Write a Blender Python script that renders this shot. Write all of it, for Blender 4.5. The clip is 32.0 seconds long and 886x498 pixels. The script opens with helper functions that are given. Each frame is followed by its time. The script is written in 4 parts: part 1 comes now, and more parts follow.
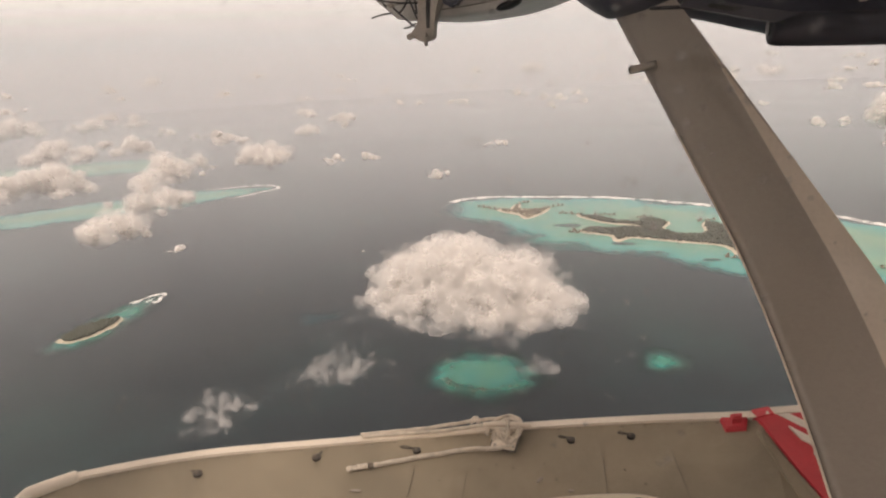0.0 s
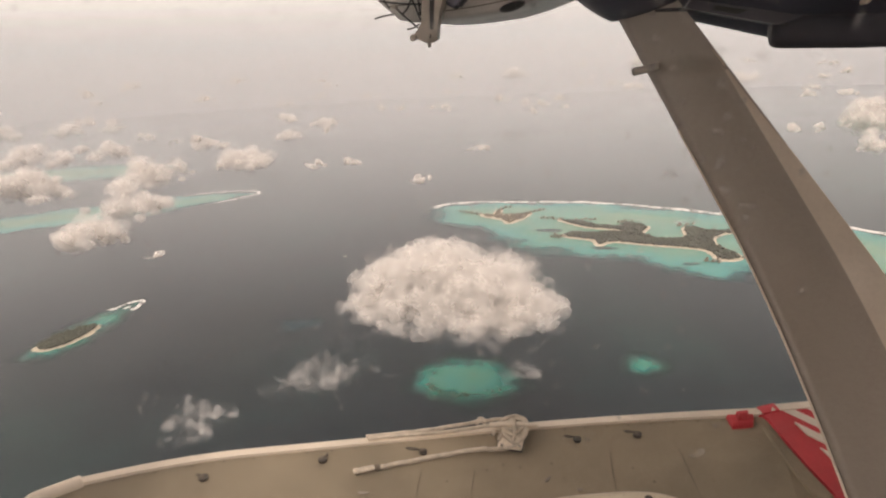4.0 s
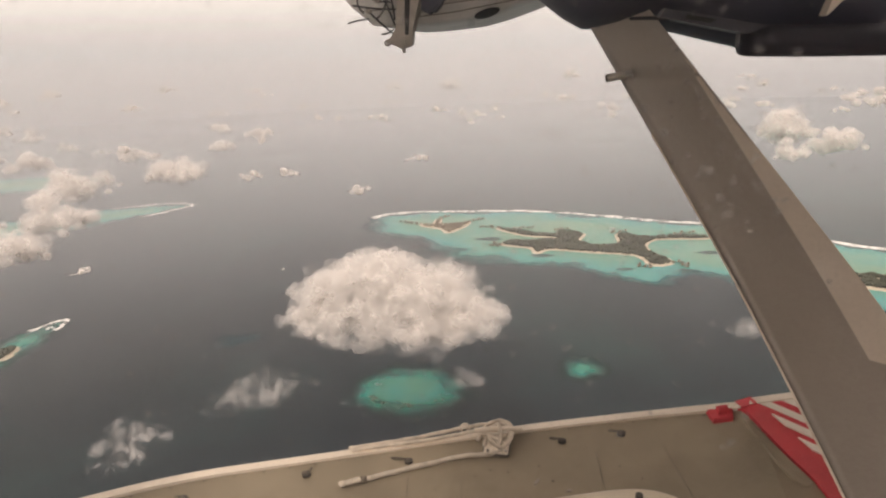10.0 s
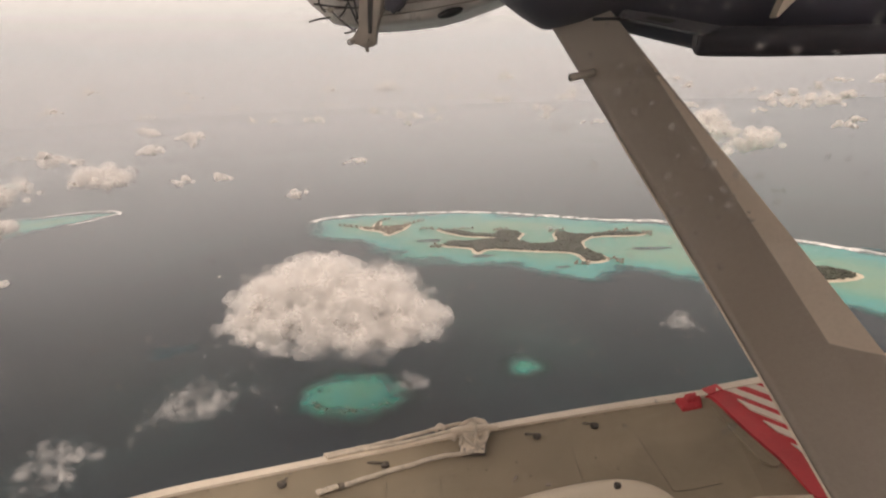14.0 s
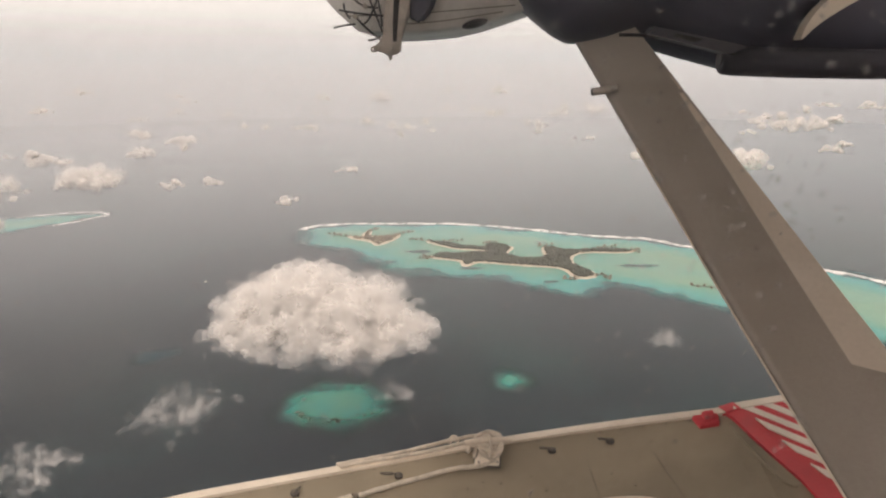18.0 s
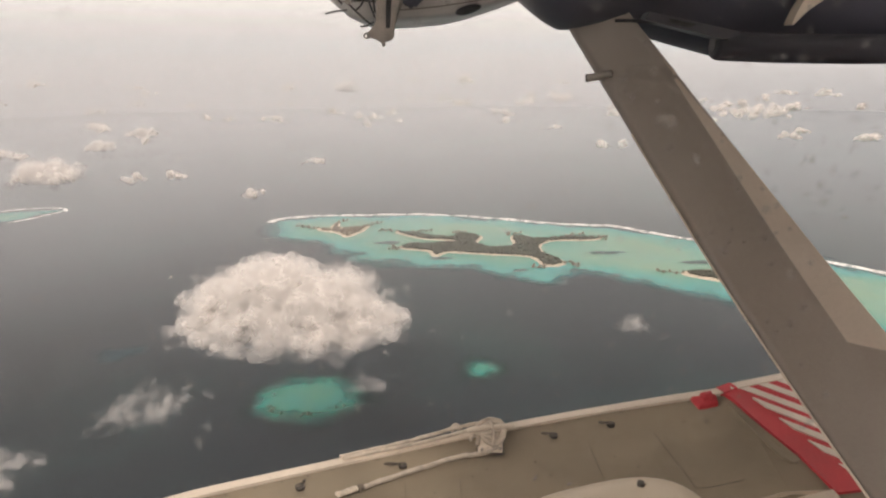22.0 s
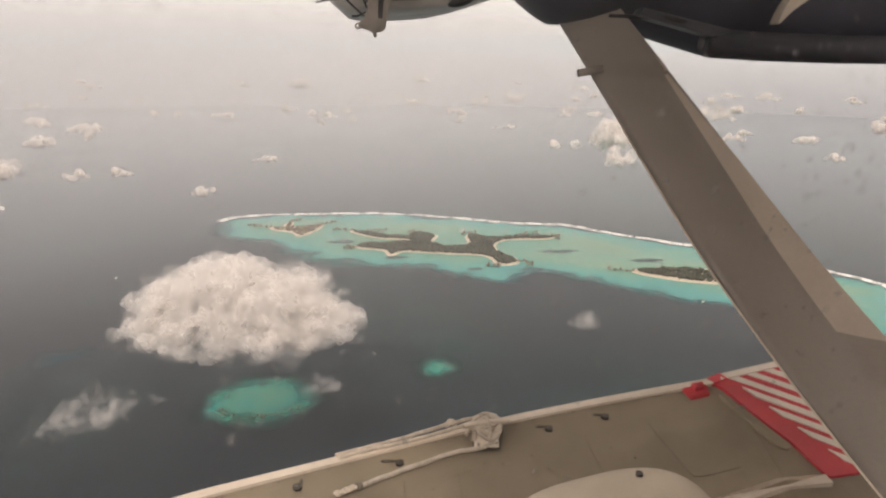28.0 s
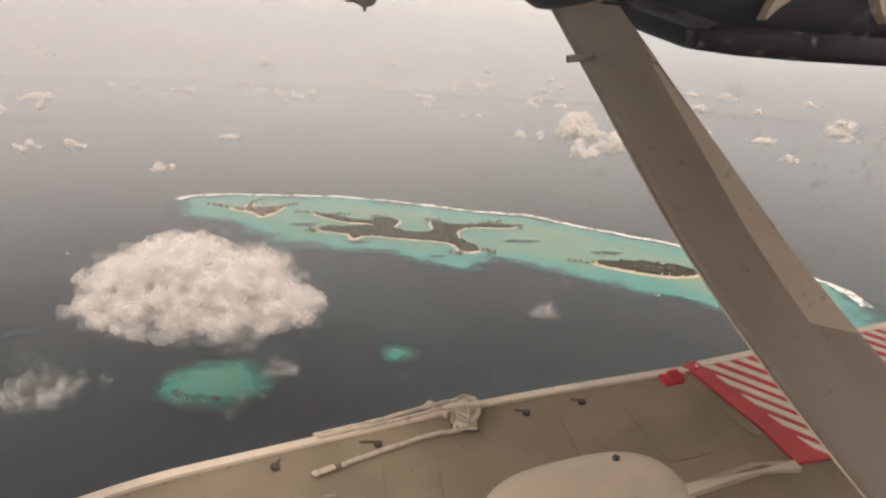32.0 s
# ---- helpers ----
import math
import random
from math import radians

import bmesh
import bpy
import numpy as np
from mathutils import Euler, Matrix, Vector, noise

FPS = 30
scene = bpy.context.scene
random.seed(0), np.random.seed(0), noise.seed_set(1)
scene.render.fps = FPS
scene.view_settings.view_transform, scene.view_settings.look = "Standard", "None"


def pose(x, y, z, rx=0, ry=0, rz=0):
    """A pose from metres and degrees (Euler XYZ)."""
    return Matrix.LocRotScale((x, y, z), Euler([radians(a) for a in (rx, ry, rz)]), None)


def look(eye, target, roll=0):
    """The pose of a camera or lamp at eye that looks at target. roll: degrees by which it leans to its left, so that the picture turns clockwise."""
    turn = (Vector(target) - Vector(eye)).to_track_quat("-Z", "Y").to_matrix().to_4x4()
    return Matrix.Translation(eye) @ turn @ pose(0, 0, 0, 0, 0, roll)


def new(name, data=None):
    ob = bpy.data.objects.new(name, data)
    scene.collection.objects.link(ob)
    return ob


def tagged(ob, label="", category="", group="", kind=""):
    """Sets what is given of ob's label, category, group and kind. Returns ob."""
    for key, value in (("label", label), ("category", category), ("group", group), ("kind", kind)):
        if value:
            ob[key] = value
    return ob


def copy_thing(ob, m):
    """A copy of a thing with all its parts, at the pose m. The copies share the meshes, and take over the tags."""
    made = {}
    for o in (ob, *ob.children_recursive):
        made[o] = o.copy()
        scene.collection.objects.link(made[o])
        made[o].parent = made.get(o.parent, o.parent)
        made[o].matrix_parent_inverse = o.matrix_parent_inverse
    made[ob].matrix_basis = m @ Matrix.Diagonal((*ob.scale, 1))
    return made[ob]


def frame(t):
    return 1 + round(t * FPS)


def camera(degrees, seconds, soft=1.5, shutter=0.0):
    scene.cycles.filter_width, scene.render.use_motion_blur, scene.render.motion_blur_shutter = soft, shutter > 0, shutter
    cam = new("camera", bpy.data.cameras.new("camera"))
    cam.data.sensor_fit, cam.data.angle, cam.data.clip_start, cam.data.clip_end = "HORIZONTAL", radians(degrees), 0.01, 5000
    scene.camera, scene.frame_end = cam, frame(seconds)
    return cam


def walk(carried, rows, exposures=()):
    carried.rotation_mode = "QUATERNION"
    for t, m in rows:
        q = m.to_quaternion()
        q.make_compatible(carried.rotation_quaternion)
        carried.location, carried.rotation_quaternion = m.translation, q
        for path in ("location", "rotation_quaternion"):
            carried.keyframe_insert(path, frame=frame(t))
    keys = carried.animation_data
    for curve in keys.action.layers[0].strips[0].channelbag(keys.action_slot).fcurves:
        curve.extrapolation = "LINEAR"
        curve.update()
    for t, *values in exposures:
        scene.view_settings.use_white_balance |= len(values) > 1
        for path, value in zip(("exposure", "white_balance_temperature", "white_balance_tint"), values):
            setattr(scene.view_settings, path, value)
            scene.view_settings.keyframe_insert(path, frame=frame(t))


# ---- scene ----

# One place: the outside of a float plane, its float, strut and wing, and the sea with reefs far below.
# x runs along the float, y away from the cabin, z up; the eye is 300 above the sea.
H = 300.0
PATH = [
    (0, 0.452, 0.042, 300.040, 72.61, 3.00, 13.93),
    (0.5, 0.441, 0.038, 300.038, 72.74, 2.98, 13.81),
    (1, 0.430, 0.034, 300.036, 72.90, 2.99, 13.77),
    (1.5, 0.419, 0.030, 300.034, 72.91, 2.94, 13.63),
    (2, 0.407, 0.027, 300.032, 72.90, 2.88, 13.46),
    (2.5, 0.395, 0.024, 300.030, 72.88, 2.84, 13.31),
    (3, 0.383, 0.021, 300.028, 72.90, 2.77, 13.12),
    (3.5, 0.371, 0.018, 300.027, 72.98, 2.72, 12.89),
    (5.5, 0.318, 0.009, 300.021, 72.94, 2.66, 10.08),
    (6, 0.304, 0.007, 300.020, 73.01, 2.58, 9.70),
    (6.5, 0.290, 0.005, 300.018, 73.07, 2.43, 9.35),
    (7, 0.276, 0.003, 300.017, 73.17, 2.41, 8.98),
    (7.5, 0.262, 0.002, 300.016, 73.35, 2.44, 8.75),
    (8, 0.247, 0.001, 300.015, 73.53, 2.49, 8.60),
    (8.5, 0.233, -0.000, 300.014, 73.58, 2.45, 8.26),
    (9, 0.218, -0.001, 300.013, 73.62, 2.29, 7.81),
    (9.5, 0.203, -0.002, 300.012, 73.64, 2.19, 7.35),
    (10, 0.188, -0.003, 300.011, 73.66, 2.17, 6.84),
    (10.5, 0.172, -0.003, 300.010, 73.58, 2.17, 6.30),
    (11, 0.157, -0.004, 300.009, 73.38, 2.12, 5.44),
    (11.5, 0.142, -0.004, 300.008, 73.16, 2.07, 4.13),
    (12, 0.126, -0.004, 300.007, 72.82, 1.89, 2.77),
    (12.5, 0.110, -0.004, 300.006, 72.67, 1.77, 2.03),
    (13, 0.095, -0.004, 300.006, 72.86, 1.93, 2.02),
    (13.5, 0.079, -0.003, 300.005, 73.23, 2.23, 1.99),
    (14, 0.063, -0.003, 300.004, 73.64, 2.07, 1.28),
    (14.5, 0.047, -0.002, 300.003, 74.33, 1.57, 0.17),
    (16.5, -0.016, 0.001, 299.999, 74.35, -0.03, -0.08),
    (17, -0.032, 0.002, 299.998, 74.85, -0.11, 0.80),
    (17.5, -0.047, 0.003, 299.997, 74.75, 0.26, 1.11),
    (18, -0.063, 0.005, 299.996, 74.67, 0.18, 0.78),
    (18.5, -0.078, 0.006, 299.995, 74.63, -0.04, 0.05),
    (19, -0.094, 0.008, 299.993, 74.58, -0.23, -0.59),
    (19.5, -0.109, 0.010, 299.992, 74.54, -0.31, -0.97),
    (20, -0.125, 0.011, 299.991, 74.47, -0.21, -1.08),
    (20.5, -0.140, 0.013, 299.989, 74.29, -0.05, -1.19),
    (21, -0.155, 0.015, 299.988, 74.09, 0.09, -1.52),
    (21.5, -0.170, 0.017, 299.986, 73.92, 0.27, -1.91),
    (22, -0.184, 0.019, 299.985, 73.78, 0.41, -2.16),
    (22.5, -0.199, 0.022, 299.983, 73.75, 0.49, -2.26),
    (23, -0.213, 0.024, 299.981, 73.75, 0.44, -2.38),
    (23.5, -0.228, 0.026, 299.979, 73.68, 0.26, -2.60),
    (24, -0.242, 0.029, 299.977, 73.63, 0.17, -2.87),
    (24.5, -0.256, 0.031, 299.975, 73.63, 0.09, -3.16),
    (25, -0.269, 0.034, 299.973, 73.58, 0.02, -3.50),
    (25.5, -0.282, 0.037, 299.970, 73.62, -0.03, -3.83),
    (27.5, -0.333, 0.048, 299.960, 73.97, -0.40, -5.52),
    (28, -0.345, 0.051, 299.957, 73.70, -0.59, -6.10),
    (28.5, -0.357, 0.054, 299.954, 73.74, -0.90, -6.94),
    (29, -0.368, 0.057, 299.951, 73.91, -1.42, -7.72),
    (29.5, -0.379, 0.060, 299.947, 73.95, -2.46, -8.11),
    (30, -0.390, 0.063, 299.944, 73.78, -3.44, -8.05),
    (30.5, -0.401, 0.066, 299.940, 73.53, -3.77, -7.89),
    (31, -0.411, 0.069, 299.936, 73.23, -3.65, -8.06),
    (31.5, -0.420, 0.073, 299.932, 72.82, -3.49, -8.44),
    (32, -0.429, 0.076, 299.928, 72.59, -3.37, -8.77),
]

cam = camera(70.0, 32.0, soft=2.2)
walk(cam, [(t, pose(x, y, z, rx, ry, rz)) for t, x, y, z, rx, ry, rz in PATH],
     [(0, 0.09, 6850, 14), (12, 0.05, 6850, 14), (14, -0.02, 6850, 14), (17, 0.11, 6620, 12), (25, 0.10, 6600, 12), (29, 0.05, 6700, 13), (32, 0.05, 6800, 14)])

# ---- light ----
SUN_EL, SUN_AZ = radians(52), radians(195)
world = bpy.data.worlds.new("sky")
scene.world = world
world.use_nodes = True
wn, wl = world.node_tree.nodes, world.node_tree.links
wn.clear()
sky = wn.new("ShaderNodeTexSky")
sky.sky_type = 'NISHITA'
sky.sun_disc = False
sky.sun_elevation, sky.sun_rotation = SUN_EL, SUN_AZ
sky.dust_density = 4.0
bg_clear = wn.new("ShaderNodeBackground")
bg_clear.inputs["Strength"].default_value = 0.06
bg_cloud = wn.new("ShaderNodeBackground")
bg_cloud.inputs["Color"].default_value = (1.0, 0.875, 0.77, 1)
bg_cloud.inputs["Strength"].default_value = 1.3
mixw = wn.new("ShaderNodeMixShader")
mixw.inputs[0].default_value = 0.75
wout = wn.new("ShaderNodeOutputWorld")
wl.new(sky.outputs[0], bg_clear.inputs["Color"])
wl.new(bg_clear.outputs[0], mixw.inputs[1])
wl.new(bg_cloud.outputs[0], mixw.inputs[2])
wl.new(mixw.outputs[0], wout.inputs["Surface"])
sun_data = bpy.data.lights.new("sun", 'SUN')
sun_data.energy, sun_data.angle, sun_data.color = 1.4, radians(12), (1.0, 0.90, 0.79)
sun = new("sun", sun_data)
sun.matrix_world = look((0, 0, 900), (-math.sin(SUN_AZ) * 900 * math.cos(SUN_EL) / math.sin(SUN_EL), -math.cos(SUN_AZ) * 900 * math.cos(SUN_EL) / math.sin(SUN_EL), 0))
scene.cycles.transparent_max_bounces = 64


# ---- materials ----
def nodes_of(name):
    m = bpy.data.materials.new(name)
    m.use_nodes = True
    n, l = m.node_tree.nodes, m.node_tree.links
    return m, n, l, n["Principled BSDF"]


def noise_node(n, l, scale, detail=5.0, rough=0.55, coord="Object"):
    tc = n.new("ShaderNodeTexCoord")
    t = n.new("ShaderNodeTexNoise")
    t.inputs["Scale"].default_value, t.inputs["Detail"].default_value, t.inputs["Roughness"].default_value = scale, detail, rough
    l.new(tc.outputs[coord], t.inputs["Vector"])
    return t


def ramp_node(n, l, src, stops):
    r = n.new("ShaderNodeValToRGB")
    e = r.color_ramp.elements
    while len(e) < len(stops):
        e.new(0.5)
    for el, (p, c) in zip(e, stops):
        el.position, el.color = p, (*c, 1)
    l.new(src, r.inputs[0])
    return r


def paint(name, col, rough=0.5, metal=0.0, big=1.5, fine=60.0, vary=0.18, bump=0.05, dirt=None, coat=0.0):
    """A painted or worn surface: broad stains, fine grain and a little relief."""
    m, n, l, b = nodes_of(name)
    a = noise_node(n, l, big, 6)
    c = noise_node(n, l, fine, 4)
    dark = tuple(v * (1 - vary) for v in col) if dirt is None else dirt
    lite = tuple(min(1, v * (1 + vary * 0.6)) for v in col)
    r1 = ramp_node(n, l, a.outputs[0], [(0.32, dark), (0.55, col), (0.72, lite)])
    mx = n.new("ShaderNodeMix")
    mx.data_type, mx.blend_type = 'RGBA', 'MULTIPLY'
    mx.inputs[0].default_value = 0.3
    r2 = ramp_node(n, l, c.outputs[0], [(0.3, (0.78, 0.77, 0.75)), (0.6, (1, 1, 1))])
    l.new(r1.outputs[0], mx.inputs[6])
    l.new(r2.outputs[0], mx.inputs[7])
    l.new(mx.outputs[2], b.inputs["Base Color"])
    mr = n.new("ShaderNodeMapRange")
    mr.inputs["To Min"].default_value, mr.inputs["To Max"].default_value = max(0.02, rough - 0.12), min(1, rough + 0.12)
    l.new(a.outputs[0], mr.inputs["Value"])
    l.new(mr.outputs[0], b.inputs["Roughness"])
    b.inputs["Metallic"].default_value = metal
    b.inputs["Coat Weight"].default_value = coat
    bp = n.new("ShaderNodeBump")
    bp.inputs["Strength"].default_value, bp.inputs["Distance"].default_value = bump, 0.01
    l.new(c.outputs[0], bp.inputs["Height"])
    l.new(bp.outputs[0], b.inputs["Normal"])
    return m


M_DECK = paint("deck_paint", (0.335, 0.278, 0.20), 0.62, big=3.2, fine=90, vary=0.24, bump=0.12)
M_RIM = paint("cream_paint", (0.90, 0.79, 0.66), 0.5, big=3.0, fine=60, vary=0.2, bump=0.05)
M_HULL = paint("hull_paint", (0.5, 0.46, 0.42), 0.45, big=2.0, fine=50, vary=0.15)
M_WALL = paint("cabin_paint", (0.80, 0.78, 0.75), 0.45, big=2.0, fine=50, vary=0.12)
M_HUMP = paint("fairing_paint", (0.78, 0.68, 0.54), 0.42, big=3.0, fine=70, vary=0.14)
M_RED = paint("red_paint", (0.70, 0.062, 0.078), 0.5, big=4.0, fine=80, vary=0.2)
M_WHITE = paint("white_paint", (0.93, 0.84, 0.74), 0.5, big=4.0, fine=80, vary=0.15)
M_DARK = paint("dark_rubber", (0.085, 0.072, 0.06), 0.6, big=8.0, fine=120, vary=0.3)
M_SEAM = paint("seam_dirt", (0.22, 0.185, 0.145), 0.8, big=6.0, fine=120, vary=0.25)
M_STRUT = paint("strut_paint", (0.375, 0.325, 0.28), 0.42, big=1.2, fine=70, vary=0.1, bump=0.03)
# lighter copy of the strut paint, for its sunlit face
M_STRUT_LIT = paint("strut_lit_paint", (0.68, 0.585, 0.49), 0.36, big=1.6, fine=70, vary=0.12, bump=0.03)
M_NAVY = paint("navy_paint", (0.09, 0.09, 0.125), 0.5, big=2.5, fine=60, vary=0.35, bump=0.03)
M_GREY = paint("grey_panel_paint", (0.085, 0.085, 0.105), 0.5, big=4.0, fine=60, vary=0.25)
M_SOOT = paint("sooty_navy", (0.045, 0.045, 0.06), 0.75, big=3.0, fine=60, vary=0.3)
M_PIPE = paint("sooty_metal", (0.05, 0.048, 0.05), 0.5, metal=0.3, big=6.0, fine=80, vary=0.4)
M_WING = paint("wing_paint", (0.92, 0.89, 0.86), 0.45, big=3.5, fine=50, vary=0.22, bump=0.06)
M_METAL = paint("worn_metal", (0.5, 0.45, 0.4), 0.45, metal=0.2, big=9.0, fine=120, vary=0.35, bump=0.1)
M_ROPE = paint("rope_fibre", (0.76, 0.67, 0.56), 0.85, big=25.0, fine=240, vary=0.3, bump=0.5)


def water_material():
    m, n, l, b = nodes_of("sea_water")
    a = noise_node(n, l, 0.0022, 8, 0.65, coord="Object")
    r = ramp_node(n, l, a.outputs[0], [(0.3, (0.004, 0.008, 0.016)), (0.5, (0.011, 0.020, 0.026)), (0.68, (0.017, 0.042, 0.044))])
    l.new(r.outputs[0], b.inputs["Base Color"])
    b.inputs["IOR"].default_value = 1.30
    b.inputs["Roughness"].default_value = 0.36
    b.inputs["Sheen Weight"].default_value = 1.0
    b.inputs["Sheen Roughness"].default_value = 0.235
    b.inputs["Sheen Tint"].default_value = (0.9, 0.95, 1.0, 1)
    w1 = noise_node(n, l, 0.12, 6, 0.6)
    w2 = noise_node(n, l, 0.02, 4, 0.5)
    ad = n.new("ShaderNodeMath")
    l.new(w1.outputs[0], ad.inputs[0])
    l.new(w2.outputs[0], ad.inputs[1])
    bp = n.new("ShaderNodeBump")
    bp.inputs["Strength"].default_value, bp.inputs["Distance"].default_value = 0.06, 1.0
    l.new(ad.outputs[0], bp.inputs["Height"])
    l.new(bp.outputs[0], b.inputs["Normal"])
    return m


def shoal_material(name, stops, patch=0.02, edge=0.35, alpha=1.0, amp=0.22):
    """Shallow water over sand and coral: colour by the depth stored in the mesh, broken up by patches."""
    m, n, l, b = nodes_of(name)
    at = n.new("ShaderNodeAttribute")
    at.attribute_name = "shoal"
    a = noise_node(n, l, patch, 8, 0.6)
    mr = n.new("ShaderNodeMapRange")
    mr.inputs["From Min"].default_value, mr.inputs["From Max"].default_value = 0.3, 0.7
    mr.inputs["To Min"].default_value, mr.inputs["To Max"].default_value = -amp, amp
    l.new(a.outputs[0], mr.inputs["Value"])
    ad = n.new("ShaderNodeMath")
    ad.use_clamp = True
    l.new(at.outputs["Fac"], ad.inputs[0])
    l.new(mr.outputs[0], ad.inputs[1])
    r = ramp_node(n, l, ad.outputs[0], stops)
    c = noise_node(n, l, patch * 9, 5, 0.65)
    r2 = ramp_node(n, l, c.outputs[0], [(0.3, (0.7, 0.74, 0.74)), (0.55, (1, 1, 1))])
    mx = n.new("ShaderNodeMix")
    mx.data_type, mx.blend_type = 'RGBA', 'MULTIPLY'
    mx.inputs[0].default_value = 0.55
    big = noise_node(n, l, patch * 0.7, 4, 0.55)
    tint = ramp_node(n, l, big.outputs[0], [(0.36, (0.62, 0.98, 1.08)), (0.5, (1, 1, 1)), (0.64, (1.15, 1.0, 0.90))])
    m0 = n.new("ShaderNodeMix")
    m0.data_type, m0.blend_type = 'RGBA', 'MULTIPLY'
    m0.inputs[0].default_value = 0.8
    l.new(r.outputs[0], m0.inputs[6])
    l.new(tint.outputs[0], m0.inputs[7])
    l.new(m0.outputs[2], mx.inputs[6])
    l.new(r2.outputs[0], mx.inputs[7])
    l.new(mx.outputs[2], b.inputs["Base Color"])
    b.inputs["Roughness"].default_value = 0.25
    b.inputs["Sheen Weight"].default_value, b.inputs["Sheen Roughness"].default_value = 0.22, 0.3
    b.inputs["IOR"].default_value = 1.33
    ma = n.new("ShaderNodeMapRange")
    ma.interpolation_type = 'SMOOTHSTEP'
    ma.inputs["From Max"].default_value = edge
    ma.inputs["To Max"].default_value = alpha
    l.new(ad.outputs[0], ma.inputs["Value"])
    l.new(ma.outputs[0], b.inputs["Alpha"])
    return m


def cloud_material(name, alpha, scale=0.05, lo=0.35, hi=0.65, through_light=0.62):
    m, n, l, b = nodes_of(name)
    n.remove(b)
    out = n["Material Output"]
    d = n.new("ShaderNodeBsdfDiffuse")
    d.inputs["Color"].default_value = (0.99, 0.97, 0.95, 1)
    tl = n.new("ShaderNodeBsdfTranslucent")
    tl.inputs["Color"].default_value = (0.99, 0.97, 0.95, 1)
    mx = n.new("ShaderNodeMixShader")
    mx.inputs[0].default_value = through_light
    l.new(d.outputs[0], mx.inputs[1])
    l.new(tl.outputs[0], mx.inputs[2])
    if alpha >= 1:
        l.new(mx.outputs[0], out.inputs["Surface"])
        return m
    tp = n.new("ShaderNodeBsdfTransparent")
    a = noise_node(n, l, scale, 6, 0.6)
    mr = n.new("ShaderNodeMapRange")
    mr.interpolation_type = 'SMOOTHSTEP'
    mr.inputs["From Min"].default_value, mr.inputs["From Max"].default_value = lo, hi
    mr.inputs["To Max"].default_value = alpha
    l.new(a.outputs[0], mr.inputs["Value"])
    m2 = n.new("ShaderNodeMixShader")
    l.new(mr.outputs[0], m2.inputs[0])
    l.new(tp.outputs[0], m2.inputs[1])
    l.new(mx.outputs[0], m2.inputs[2])
    l.new(m2.outputs[0], out.inputs["Surface"])
    return m


M_SEA = water_material()
M_REEF = shoal_material("reef_water", [(0.0, (0.02, 0.05, 0.06)), (0.2, (0.035, 0.155, 0.165)), (0.42, (0.055, 0.29, 0.265)), (0.68, (0.088, 0.285, 0.225)), (0.95, (0.135, 0.30, 0.22))], 0.010, 0.45)
M_REEF2 = shoal_material("lagoon_water", [(0.0, (0.03, 0.07, 0.07)), (0.35, (0.045, 0.10, 0.088)), (0.5, (0.045, 0.16, 0.142)), (0.62, (0.045, 0.235, 0.195)), (0.95, (0.085, 0.31, 0.25))], 0.05, 0.85, 0.82, 0.2)
M_GRASS = shoal_material("seagrass_bed", [(0, (0.04, 0.12, 0.12)), (0.5, (0.03, 0.085, 0.085)), (1, (0.025, 0.06, 0.065))], 0.06, 0.7, 0.75)
M_SAND = paint("coral_sand", (0.62, 0.55, 0.43), 0.9, big=0.05, fine=0.6, vary=0.12)
M_LEAF = paint("island_trees", (0.058, 0.062, 0.04), 0.8, big=0.06, fine=0.5, vary=0.4)
M_SCRUB = paint("dry_scrub", (0.17, 0.14, 0.095), 0.85, big=0.08, fine=0.6, vary=0.3)
M_ROOF = paint("thatch", (0.14, 0.115, 0.09), 0.9, big=0.3, fine=3.0, vary=0.3)
M_FOAM = cloud_material("surf_foam", 0.9, 0.07, 0.30, 0.56, 0.0)
M_CLOUD = cloud_material("cloud_body", 0.26, 0.11, 0.30, 0.62, 0.54)
M_WISP = cloud_material("cloud_edge", 0.14, 0.14, 0.36, 0.66)
M_WISP2 = cloud_material("cloud_veil", 0.08, 0.15, 0.38, 0.70)


